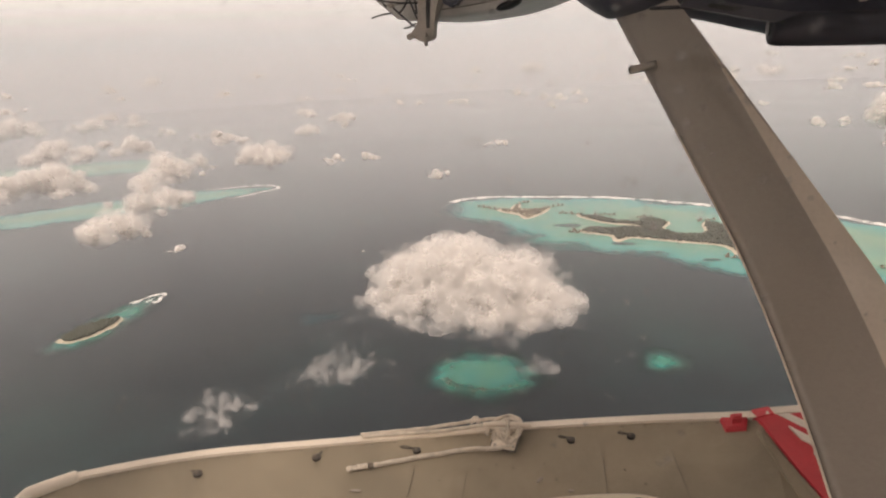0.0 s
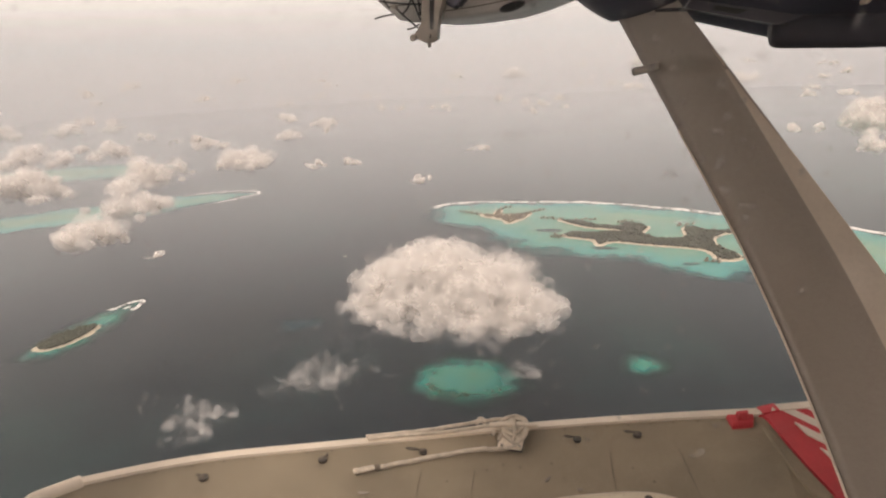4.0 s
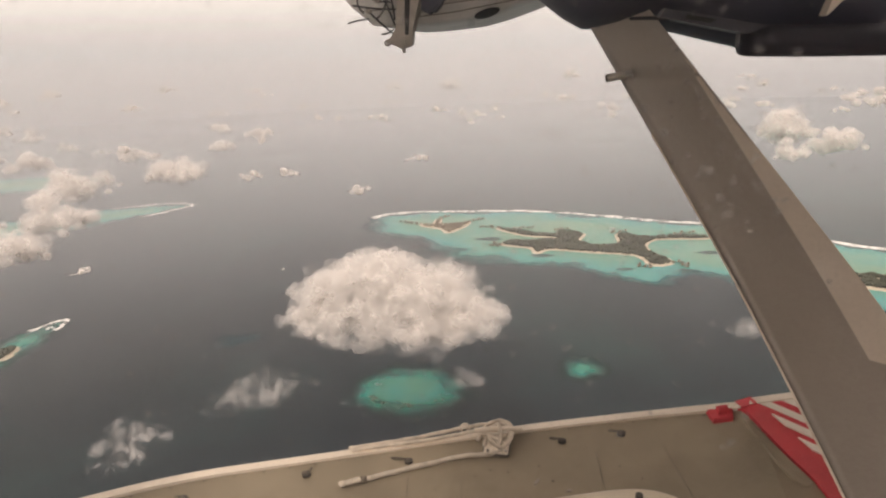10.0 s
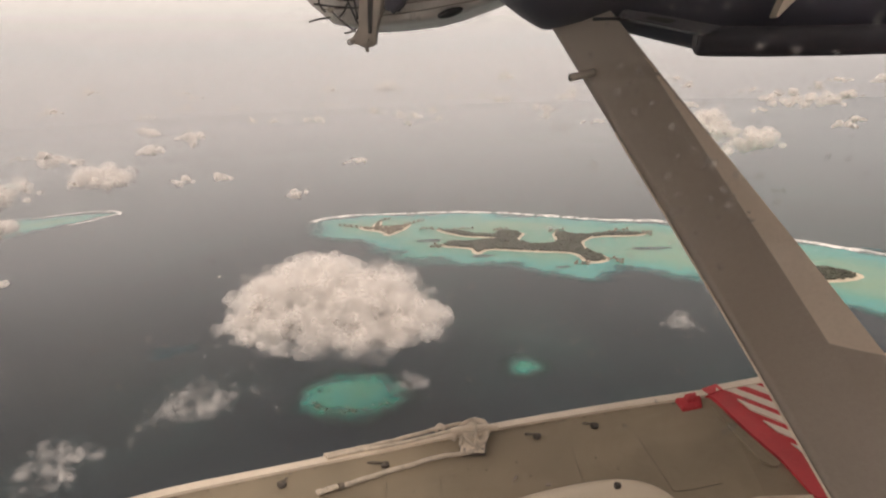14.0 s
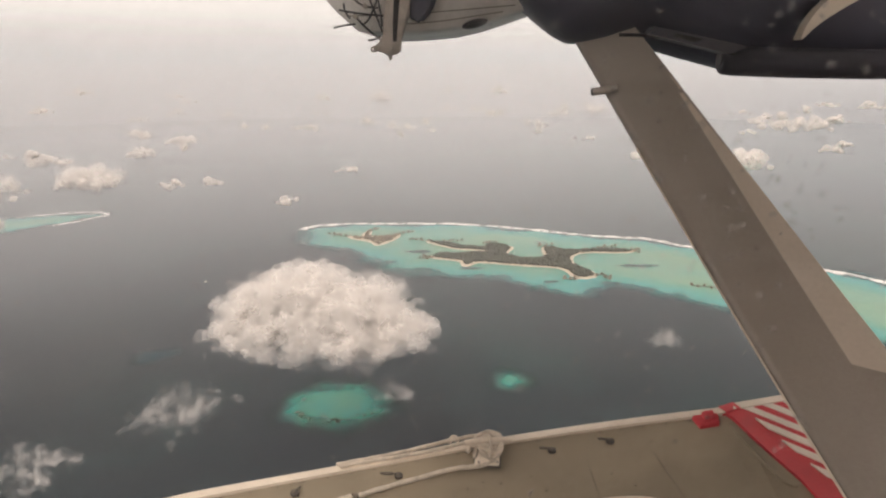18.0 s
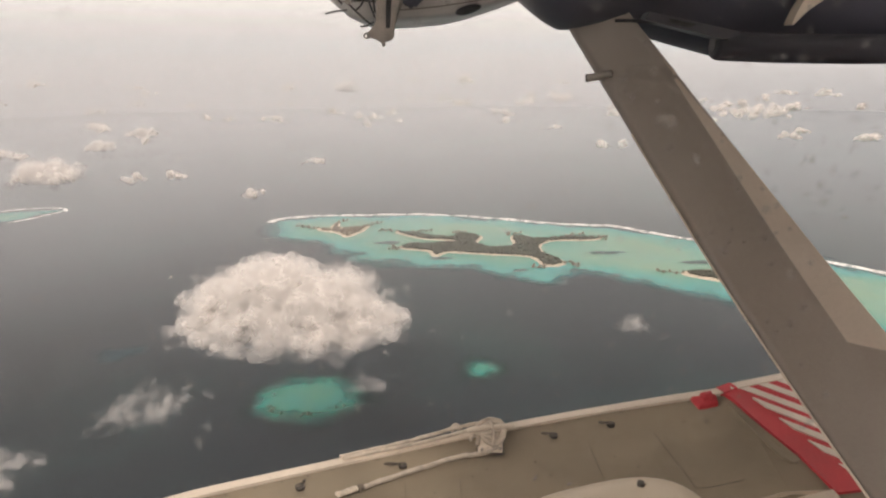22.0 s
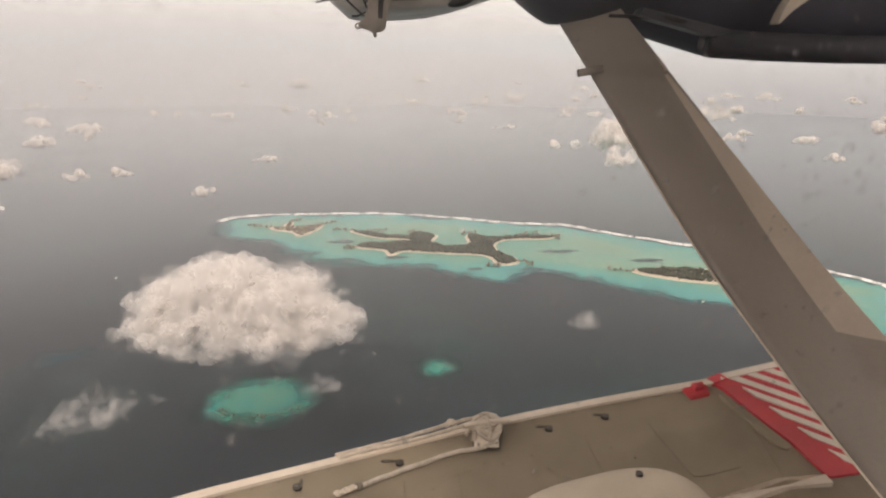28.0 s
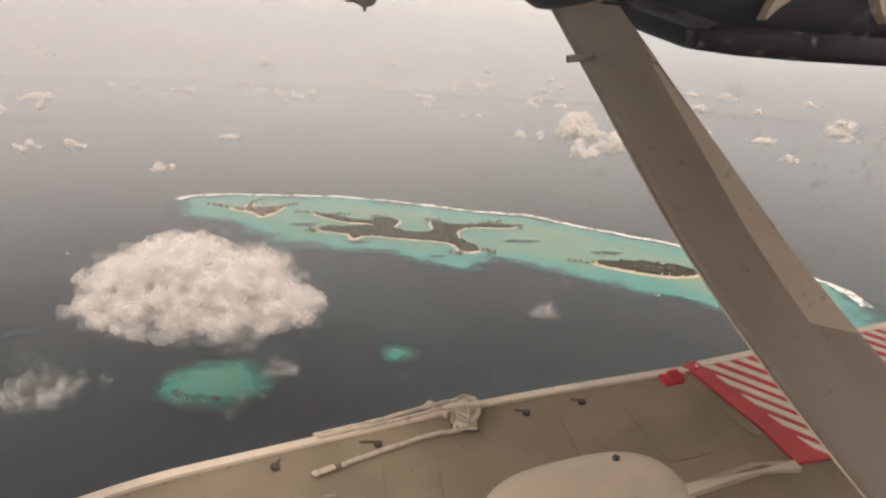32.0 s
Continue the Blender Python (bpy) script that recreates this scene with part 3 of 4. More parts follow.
west_o = [(-773, 1385), (-830, 1408), (-930, 1370), (-1080, 1290), (-1260, 1150), (-1420, 980), (-1330, 930), (-1150, 990), (-1000, 1110), (-880, 1200), (-800, 1320)]
west = tagged(new("hazy_reef", area_mesh("hazy_reef", spline(west_o, 5, True), 10, 12, M_REEF, lambda s, x, y: 0.1 + 0.2 * s, 90)), "pale hazy turquoise reef pointing to a surf-edged tip", "reef")
surf("surf", [(-960, 1355), (-880, 1398), (-830, 1410), (-775, 1387), (-795, 1330), (-830, 1270)], 12, 6, west)
tagged(new("distant_reef", area_mesh("distant_reef", spline([(-1250, 1800), (-1500, 1850), (-1900, 1700), (-2000, 1500), (-1700, 1450), (-1350, 1600)], 5, True), 16, 20, M_REEF, lambda s, x, y: 0.1 + 0.2 * s, 120)), "pale green reef half hidden under clouds", "reef")


# ---- clouds ----
ICO = {}


def ico(sub):
    if sub not in ICO:
        bm = bmesh.new()
        bmesh.ops.create_icosphere(bm, subdivisions=sub, radius=1)
        ICO[sub] = (np.array([v.co[:] for v in bm.verts]), np.array([[v.index for v in f.verts] for f in bm.faces]))
        bm.free()
    return ICO[sub]


def puffs(w, d, h, n, seed):
    """Billows of a fair-weather cloud: flat below, heaped above, small ones round the rim."""
    rnd = random.Random(seed)
    out = []
    for k in range(n):
        a, q = rnd.uniform(0, 2 * math.pi), math.sqrt(rnd.random())
        lump = 0.75 + 0.35 * noise.noise(Vector((math.cos(a) * 1.6, math.sin(a) * 1.6, seed * 1.7)))
        x, y = q * lump * w / 2 * math.cos(a), q * lump * d / 2 * math.sin(a)
        r = (0.5 - 0.3 * q) * min(h, w * 0.5) * rnd.uniform(0.55, 1.1)
        z = (1 - q ** 2) * h * rnd.uniform(0.0, 0.55)
        out.append((x, y, z, r, q))
    return out


def puff_mesh(name, P, grow, sub, mat, seed, rough=0.3, squash=0.8):
    bv, bf = ico(sub)
    V, F, o = [], [], 0
    for i, (x, y, z, r, *_) in enumerate(P):
        r = r * grow
        f1 = 2.2
        disp = np.array([noise.fractal(Vector(v) * f1 + Vector((i * 3.1, seed, 0)), 0.9, 2.1, 4) for v in bv])
        q = bv * (1 + rough * disp)[:, None] * r
        V.append(q * (1, 1, squash) + (x, y, z))
        F.append(bf + o)
        o += len(bv)
    V, F = np.concatenate(V), np.concatenate(F)
    return mesh_of(name, V.tolist(), F.tolist(), mat)


def rim_puffs(P, count, seed, lo, hi, spread):
    """Small shreds set round the billows, thinning outwards."""
    rnd = random.Random(seed)
    wts = [p[3] ** 1.3 for p in P]
    out = []
    for _ in range(count):
        x, y, z, r, _ = rnd.choices(P, wts)[0]
        v = Vector((rnd.gauss(0, 1), rnd.gauss(0, 1), rnd.gauss(0.15, 0.8))).normalized()
        far = abs(rnd.gauss(0, 0.4))
        q = r * (0.72 + spread * far)
        out.append((x + v.x * q, y + v.y * q, z + v.z * q * 0.8, r * rnd.uniform(lo, hi) * max(0.35, 1 - 0.5 * far)))
    return out


def cloud(x, y, z, w, h, seed, label="white fair-weather cumulus cloud with soft ragged edges", soft=False, big=False):
    root = new("cloud")
    root.matrix_basis = pose(x, y, z, 0, 0, -math.degrees(math.atan2(x, y)))
    rnd = random.Random(seed * 7 + 1)
    n = 190 if big else max(12, min(30, int(w / 6)))
    if soft:
        P = puffs(w, w * 0.5, h * 0.7, 26, seed)
        P = [(a, b, c, r * rnd.uniform(0.3, 0.8), q) for a, b, c, r, q in P]
    else:
        P = puffs(w, w * 0.8, h, n, seed)
    if big:
        P = [(a, b - 0.38 * a, c, r, q) for a, b, c, r, q in P if b - 0.38 * a > -0.31 * w]
    if not soft:
        core = []
        for a, b, c, r, q in P:
            for _ in range(6 if big else 13):
                v = Vector((rnd.gauss(0, 1), rnd.gauss(0, 1), rnd.gauss(0.1, 0.8))).normalized() * r * rnd.uniform(0.1, 0.75)
                core.append((a + v.x, b + v.y, c + v.z * 0.8, r * rnd.uniform(0.35, 0.8) * (1 - 0.35 * q)))
        part("body", puff_mesh("body", core, 1.0, 2, M_CLOUD, seed, 0.55), root)["kind"] = "stuff"
    count = 3400 if big else (380 if soft else int(min(300, 120 + w * 1.2)))
    lo, hi = (0.2, 0.8) if soft else (0.1, 0.42)
    part("fringe", puff_mesh("fringe", rim_puffs(P, count, seed, lo, hi, 0.75 if not soft else 2.2), 1.0, 2, M_WISP2 if soft else M_WISP, seed + 1, 0.5), root)["kind"] = "stuff"
    return tagged(root, label, "cloud", "clouds over the sea")


cr = part("coral_ridge", puff_mesh("coral_ridge", coral, 1.0, 1, M_CORAL, 3, 0.5, 0.3), lagoon_ob, "brown line of coral heads")
cr["kind"] = "stuff"
for k, (cx, cy, rx, ry) in enumerate([(150, 906, 13, 6), (238, 902, 16, 8), (30, 975, 22, 7), (-60, 1075, 26, 10), (300, 990, 30, 9), (430, 930, 26, 9)]):
    part("seagrass", area_mesh("seagrass", ring(cx, cy, rx, ry, 22, 0.5, 20 + k), 2.5, 4, M_GRASS, lambda s, x, y: 0.55, 8), reef, "dark patch of seagrass under water")
BIG = [(-92, 405, 132, 176, 62)]
NEAR = [(-42, 442, 60, 40, 23), (-167, 345, 100, 100, 31), (-221, 289, 100, 56, 33), (-215, 272, 100, 43, 21), (-41, 558, 60, 32, 22), (198, 546, 60, 42, 36), (150, 1062, 20, 90, 14)]
MID = [(-1010, 1564, 90, 126, 67), (-726, 1270, 90, 172, 73), (-857, 1732, 90, 104, 49), (-551, 1228, 90, 55, 30), (-489, 1261, 90, 67, 24), (-282, 1069, 90, 52, 25), (-244, 2673, 90, 82, 48), (345, 2735, 90, 193, 44),
       (-233, 1436, 90, 94, 24), (830, 3805, 97, 209, 84), (513, 1676, 90, 98, 47), (675, 1749, 90, 189, 101), (543, 1396, 90, 122, 81), (682, 1484, 90, 162, 66), (1798, 2063, 90, 147, 83), (-420, 3875, 164, 209, 104)]
LEFT = [(-2114, 1917, 80, 179, 102), (-1048, 968, 80, 219, 77), (-1388, 1365, 80, 193, 79), (-1954, 2084, 80, 133, 61), (-1825, 2179, 80, 107, 56), (-1238, 1459, 80, 114, 69), (-874, 1149, 80, 170, 65), (-725, 878, 80, 135, 62),
        (-678, 725, 70, 100, 60), (-1418, 1841, 80, 75, 38), (-543, 682, 70, 29, 13)]
FAR = [(-1105, 2273, 90, 113, 45), (-1209, 3544, 90, 184, 47), (-642, 2623, 90, 85, 29), (-769, 2626, 90, 69, 29), (-1192, 2378, 90, 95, 38), (-870, 2076, 90, 145, 52), (-608, 2712, 90, 149, 37),
       (1087, 1398, 90, 64, 22), (1409, 2656, 90, 350, 81), (330, 2417, 90, 79, 31), (-865, 2659, 90, 65, 30), (-1531, 3581, 96, 153, 56)]
s = 24
for row in BIG:
    s += 1
    cloud(*row, s, "large bright cumulus cloud with billowing top and ragged edges", big=True)
for i, row in enumerate(NEAR):
    s += 1
    cloud(*row, s, "thin torn wisp of white cloud", soft=True)
for x, y, z, w, h, q in [(*row, 0.62) for row in MID] + [(x, y, z, w * 1.3, h * 1.1, 0.62) for x, y, z, w, h in LEFT] + [(*row, 0.42) for row in FAR]:
    s += 1
    cloud(x * q, y * q, H - (H - z) * q, w * q, h * q, s)
rnd = random.Random(77)
for k in range(60):
    a, r, dip = radians(rnd.uniform(-50, 50)), rnd.uniform(800, 1400), radians(rnd.uniform(1.2, 6.0))
    s += 1
    cloud(r * math.sin(a), r * math.cos(a), H - r * math.tan(dip), rnd.uniform(0.02, 0.055) * r, rnd.uniform(0.010, 0.018) * r, s, "small far cumulus cloud in the haze")


# ---- aircraft float ----
def y_edge(x):
    return 2.385 - 0.31 * (x - 0.33) ** 2 - 0.6 * max(0.0, -0.9 - x) ** 2 if x < 1.0 else 2.246 + 0.225 * (x - 1.0)


def z_deck(x, y=9.0):
    """Height of the float's deck, which falls a little towards the cabin."""
    return H - 1.51 + (0.165 if x > -0.2 else 0.2) * (min(x, 1.03) + 0.2) ** 2 + 0.048 * max(0.0, x - 1.03) - 0.3 * max(0.0, y_edge(x) - 0.06 - y)


def deck_strip(name, mat, x0, x1, near, far, lift, drop, n=60):
    """A strip of the deck between two lines y=near(x) and y=far(x), raised by lift."""
    V, F = [], []
    for i in range(n + 1):
        x = x0 + (x1 - x0) * i / n
        a, b = near(x), far(x)
        za, zb = z_deck(x, a), z_deck(x, b)
        V += [(x, a, za + lift), (x, b, zb + lift), (x, b, zb - drop), (x, a, za - drop)]
    for i in range(n):
        for k in range(4):
            k2 = (k + 1) % 4
            F.append((4 * i + k, 4 * i + k2, 4 * i + 4 + k2, 4 * i + 4 + k))
    F += [(0, 1, 2, 3), (4 * n + 3, 4 * n + 2, 4 * n + 1, 4 * n)]
    return mesh_of(name, V, F, mat, False)


X0, X1 = -1.33, 2.6

fl = tagged(new("aircraft_float"), "taupe painted seaplane float deck with cream edge and red warning stripes", "seaplane float")
part("deck", deck_strip("deck", M_DECK, X0, X1, lambda x: y_edge(x) - 0.86, lambda x: y_edge(x) - 0.03, 0.0, 0.05, 80), fl)
part("edge_trim", deck_strip("edge_trim", M_RIM, X0 + 0.02, X1, lambda x: y_edge(x) - 0.036, lambda x: y_edge(x) + 0.006, 0.010, 0.06, 80), fl, "cream edge strip")
V, F = [], []
for i in range(61):
    x = X0 + (X1 - X0) * i / 60
    z = z_deck(x)
    V += [(x, y_edge(x), z - 0.03), (x, y_edge(x) - 0.03, z - 0.3), (x, y_edge(x) - 0.38, z - 0.75), (x, y_edge(x) - 0.83, z - 0.5), (x, y_edge(x) - 0.86, z - 0.29)]
for i in range(60):
    for k in range(4):
        F.append((5 * i + k, 5 * i + k + 1, 5 * i + k + 6, 5 * i + k + 5))
F += [tuple(range(5)), tuple(300 + k for k in range(5))[::-1]]
part("hull", mesh_of("hull", V, F, M_HULL), fl, "grey hull side")

# warning band and stripes across the deck
LEFT_X, LEFT_Y = [0.985, 1.0, 1.034, 1.084, 1.136, 1.166, 1.18], [2.26, 2.215, 2.11, 2.0, 1.905, 1.81, 1.76]
part("red_panel", deck_strip("red_panel", M_RED, 0.985, 2.5, lambda x: min(y_edge(x) - 0.036, float(np.interp(x, LEFT_X, LEFT_Y))) if x < 1.18 else 1.76 + 0.1 * (x - 1.18), lambda x: y_edge(x) - 0.034, 0.006, 0.012, 120), fl, "red warning paint")
part("red_edge", prism("red_edge", [(1.0, y_edge(1.0) - 0.038), (1.055, y_edge(1.055) - 0.038), (1.045, y_edge(1.045) + 0.008), (0.988, y_edge(0.988) + 0.008)], lambda x, y: z_deck(x) + 0.0125, lambda x, y: z_deck(x) - 0.02, M_RED), fl, "red mark on the cream edge")


def stripe(xa, ya, run, tip):
    """One slanted white bar; its near end is cut to a point, or square where it starts at the edge."""
    yb = ya - 0.64 * run
    o = [(xa, ya), (xa + run, yb), (xa + run, yb - 0.038)] + ([(xa + 0.029, ya - 0.05)] if tip else [(xa - 0.04, ya - 0.009)])
    return part("stripe", prism("stripe", o, lambda x, y: z_deck(x, y) + 0.008, lambda x, y: z_deck(x, y) - 0.005, M_WHITE), fl, "white warning stripe")


for k in range(4):
    stripe(1.091 + 0.054 * k, 2.170 - 0.10 * k, 0.5 - 0.05 * k, True)
for k in range(1, 15):
    xs = 1.021 + 0.0855 * k
    stripe(xs, y_edge(xs) - 0.038, 0.52, False)

# red step box with a flared upper plate by the edge
part("red_block", prism("red_block", [(0.884, 2.262), (0.898, 2.196), (0.962, 2.178), (0.972, 2.226)], lambda x, y: z_deck(x, y) + 0.012, lambda x, y: z_deck(x, y) - 0.01, M_RED, 0.004), fl, "red painted step")
part("red_block", prism("red_block", [(0.915, 2.238), (0.918, 2.208), (0.948, 2.20), (0.953, 2.226)], lambda x, y: z_deck(x, y) + 0.034, lambda x, y: z_deck(x, y), M_RED, 0.005), fl, "red painted block")

# panel seams and hatch
for pts in ([(0.714, 2.165), (0.745, 2.03), (0.775, 1.90)], [(0.775, 1.90), (0.82, 1.886), (0.925, 1.865)], [(-0.05, 2.12), (-0.046, 2.0), (-0.04, 1.8)], [(-0.26, 2.09), (-0.254, 1.95), (-0.25, 1.8)], [(0.47, 2.2), (0.48, 2.1), (0.49, 2.02)]):
    part("seam", tube("seam", [(x, y, z_deck(x, y) + 0.001) for x, y in spline(pts, 6)], 0.0013, M_SEAM, 6), fl)
part("hatch_cover", prism("hatch_cover", [(0.990, 2.16), (0.998, 2.165), (1.026, 2.10), (1.074, 2.0), (1.126, 1.905), (1.128, 1.893), (1.115, 1.882), (1.095, 1.882), (1.07, 1.90), (1.035, 1.985), (1.003, 2.10)], lambda x, y: z_deck(x, y) + 0.004, lambda x, y: z_deck(x, y) - 0.01, M_DECK, 0.0015), fl)

# recessed tie-down fittings
for x, y, reach in ((-0.985, 1.735, 0.028), (-0.640, 2.004, 0.0), (-0.272, 2.172, 0.052), (0.345, 2.281, 0.030), (0.575, 2.268, 0.030)):
    z = z_deck(x, y)
    cup = part("fitting", tube("fitting", [(x, y, z - 0.01), (x, y, z + 0.0015)], 0.0165, M_DARK, 20), fl, "dark recessed tie-down fitting")
    if reach:
        loop = [(x - 0.008, y + 0.003, z + 0.004), (x - 0.02, y + 0.003, z + 0.005), (x - 0.02 - reach * 0.6, y + 0.008, z + 0.006), (x - 0.02 - reach, y + 0.002, z + 0.006), (x - 0.02 - reach * 0.6, y - 0.006, z + 0.006), (x - 0.02, y - 0.002, z + 0.005)]
    else:
        loop = [(x + 0.006, y + 0.008, z + 0.004), (x + 0.010, y + 0.020, z + 0.007), (x + 0.016, y + 0.024, z + 0.008), (x + 0.014, y + 0.010, z + 0.005)]
    part("clip", tube("clip", spline(loop, 5), 0.0022, M_DARK, 6), cup)
    part("pin", tube("pin", [(x - 0.004, y, z), (x - 0.004, y, z + 0.004)], 0.006, M_SEAM, 10), cup)

# pump fairing at the deck's near side
V, F = [], []
HN, HR = 72, 14
for j in range(HR + 1):
    q = 1 - j / HR
    for i in range(HN):
        a = 2 * math.pi * i / HN
        ca, sa = math.cos(a), math.sin(a)
        e = (abs(ca) ** 2.6 + abs(sa) ** 2.6) ** (-1 / 2.6)
        x, y = 0.42 + 0.385 * e * ca * q, 1.69 + 0.345 * e * sa * q
        V.append((x, y, z_deck(x, y) - 0.004 + 0.066 * (1 - q ** 5)))
for j in range(HR):
    for i in range(HN):
        i2 = (i + 1) % HN
        F.append((j * HN + i, j * HN + i2, (j + 1) * HN + i2, (j + 1) * HN + i))
hump = part("fairing", mesh_of("fairing", V, F, M_HUMP), fl, "cream rounded fairing")
part("plug", tube("plug", [(0.592, 1.945, z_deck(0.592, 1.945) + 0.02), (0.592, 1.945, z_deck(0.592, 1.945) + 0.051)], 0.013, M_DARK, 14), hump)
part("inner_trim", prism("inner_trim", [(0.78, 1.752), (0.785, 1.79), (1.0, 1.765), (1.168, 1.762), (1.175, 1.73), (1.0, 1.73)], lambda x, y: z_deck(x, y) + 0.016, lambda x, y: z_deck(x, y) - 0.01, M_RIM), fl, "cream strip on the deck's near side")

part("nose_trim", tube("nose_trim", [(x, y, z_deck(x, y) + 0.002) for x, y in spline([(X0 + 0.06, y_edge(X0 + 0.06) - 0.012), (X0 + 0.012, y_edge(X0) - 0.03), (X0, y_edge(X0) - 0.09), (X0 - 0.005, 1.1), (X0 - 0.005, 0.75)], 8)], 0.022, M_RIM, 12), fl, "cream rounded edge of the float's end")
rv = mesh_of("screw", [(0.0035 * math.cos(a), 0.0035 * math.sin(a), 0.0015) for a in [k * math.pi / 4 for k in range(8)]] + [(0.0045 * math.cos(a), 0.0045 * math.sin(a), -0.002) for a in [k * math.pi / 4 for k in range(8)]],
             [tuple(range(8))] + [(k, 8 + k, 8 + (k + 1) % 8, (k + 1) % 8) for k in range(8)], M_SEAM, False)
for k in range(26):
    x = -1.2 + 0.083 * k
    y = y_edge(x) - 0.05
    part("screw", rv, fl).location = (x, y, z_deck(x, y) + 0.001)
for x, y in ((0.06, 2.16), (0.13, 2.15), (0.0, 2.13), (0.25, 2.17), (0.30, 2.10), (0.62, 2.05), (0.55, 2.12), (-0.15, 2.06)):
    part("screw", rv, fl).location = (x, y, z_deck(x, y) + 0.001)
for x, y, a, w in ((0.24, 2.10, 60, 0.045), (0.36, 2.05, 20, 0.025), (-0.45, 1.93, 10, 0.05)):
    sc = part("scuff", prism("scuff", [(-w / 2, 0), (-w / 4, 0.006), (w / 4, 0.004), (w / 2, 0.001), (w / 5, -0.005), (-w / 3, -0.004)], lambda a, b: 0.0012, lambda a, b: -0.002, M_STRUT), fl, "pale scuff mark")
    sc.matrix_basis = pose(x, y, z_deck(x, y) + 0.001, 16, 0, a)

# ---- cleat and rope ----
cl = tagged(new("mooring_cleat"), "cream painted metal mooring cleat on a bolted base plate", "cleat")
zc = z_deck(0.08)
part("gasket", slab("gasket", (0.108, 0.104, 0.006), M_DARK, 0.002, 2), cl, "dark gasket under the plate").matrix_basis = pose(0.082, 2.260, zc + 0.0005, 16, 0, -6)
part("base_plate", slab("base_plate", (0.100, 0.098, 0.008), M_RIM, 0.003, 2), cl).matrix_basis = pose(0.082, 2.262, zc + 0.004, 16, 0, -6)
for sx in (-0.022, 0.022):
    part("post", tube("post", [(0.085 + sx, 2.285, zc + 0.006), (0.085 + sx, 2.285, zc + 0.05)], 0.011, M_RIM, 12), cl)
part("horn", tube("horn", spline([(-0.01, 2.28, zc + 0.052), (0.05, 2.287, zc + 0.058), (0.12, 2.293, zc + 0.058), (0.185, 2.30, zc + 0.053)], 6), 0.011, M_RIM, 12), cl)
for sx in (-0.037, 0.037):
    for sy in (-0.036, 0.036):
        part("bolt", tube("bolt", [(0.082 + sx, 2.262 + sy, zc + 0.004 + 0.28 * sy), (0.082 + sx, 2.262 + sy, zc + 0.013 + 0.28 * sy)], 0.006, M_METAL, 6), cl)

rope = tagged(new("mooring_rope"), "worn beige mooring rope hitched round a cleat with a frayed end", "rope")


def rope_line(name, pts, r=0.0085):
    P = spline([(x, y, z_deck(x, y) + 0.012 + 0.72 * (up - 0.012)) for x, y, up in pts], 12)
    return part(name, tube(name, P, r, M_ROPE, 12, 0.9, 3), rope)


rope_line("tail", [(0.115, 2.30, 0.035), (0.10, 2.232, 0.02), (0.02, 2.215, 0.014), (-0.064, 2.203, 0.013), (-0.29, 2.11, 0.013), (-0.426, 2.036, 0.013)], 0.009)
rope_line("standing_line", [(-0.515, 2.172, 0.014), (-0.40, 2.222, 0.022), (-0.26, 2.27, 0.034), (-0.06, 2.325, 0.06), (0.05, 2.33, 0.075), (0.12, 2.31, 0.06)], 0.0075)
rope_line("standing_line", [(-0.5, 2.155, 0.02), (-0.38, 2.212, 0.02), (-0.2, 2.27, 0.026), (-0.03, 2.31, 0.045), (0.06, 2.31, 0.07), (0.13, 2.28, 0.055), (0.10, 2.25, 0.03)], 0.0075)
rope_line("hitch", [(0.03, 2.25, 0.02), (0.05, 2.32, 0.06), (0.11, 2.33, 0.08), (0.14, 2.27, 0.06), (0.10, 2.24, 0.03), (0.05, 2.27, 0.06), (0.09, 2.315, 0.085), (0.15, 2.31, 0.05)])
rope_line("hitch", [(0.0, 2.27, 0.03), (0.04, 2.33, 0.065), (0.1, 2.35, 0.075), (0.145, 2.30, 0.06), (0.12, 2.25, 0.03)])
rope_line("hitch", [(0.02, 2.29, 0.05), (0.07, 2.27, 0.075), (0.125, 2.285, 0.07), (0.135, 2.325, 0.07), (0.08, 2.335, 0.09), (0.03, 2.30, 0.075), (0.075, 2.262, 0.06), (0.12, 2.25, 0.035)], 0.0078)
rope_line("hitch", [(0.055, 2.335, 0.05), (0.085, 2.30, 0.095), (0.095, 2.262, 0.07), (0.088, 2.238, 0.03)], 0.0078)
rope_line("knot", [(-0.075, 2.318, 0.05), (-0.062, 2.335, 0.066), (-0.045, 2.332, 0.068), (-0.04, 2.318, 0.058)], 0.009)
part("whipping", tube("whipping", [(-0.415, 2.042, z_deck(-0.415, 2.042) + 0.014), (-0.432, 2.032, z_deck(-0.432, 2.032) + 0.014)], 0.0125, M_SEAM, 12), rope, "brown whipping")
rk = random.Random(5)
P = []
for k in range(7):
    for side in (-1, 1):
        P.append((-0.035 + 0.0105 * k, side * 0.006 + rk.gauss(0, 0.0012), 0.004 + rk.gauss(0, 0.001), rk.uniform(0.0075, 0.0095)))
P += [(-0.044 + rk.gauss(0, 0.003), rk.gauss(0, 0.006), 0.002, rk.uniform(0.003, 0.006)) for _ in range(10)]
part("frayed_end", puff_mesh("frayed_end", P, 1.0, 2, M_ROPE, 4, 0.35), rope, "knotted frayed end").matrix_basis = pose(-0.466, 2.015, z_deck(-0.466, 2.015) + 0.010, 0, 0, 25)

# ---- wing strut ----
st = tagged(new("wing_strut"), "grey-brown painted streamlined wing strut with its sunlit face painted paler", "strut")


def strut_lines(z):
    """Trailing edge, crease and leading edge of the strut as (x, y) at height z above the eye."""
    return (0.554 - 0.532 * z, 2.876 + 0.584 * z), (0.823 - 0.549 * z, 2.724 + 0.579 * z), (0.827 - 0.678 * z, 2.683 + 0.644 * z)


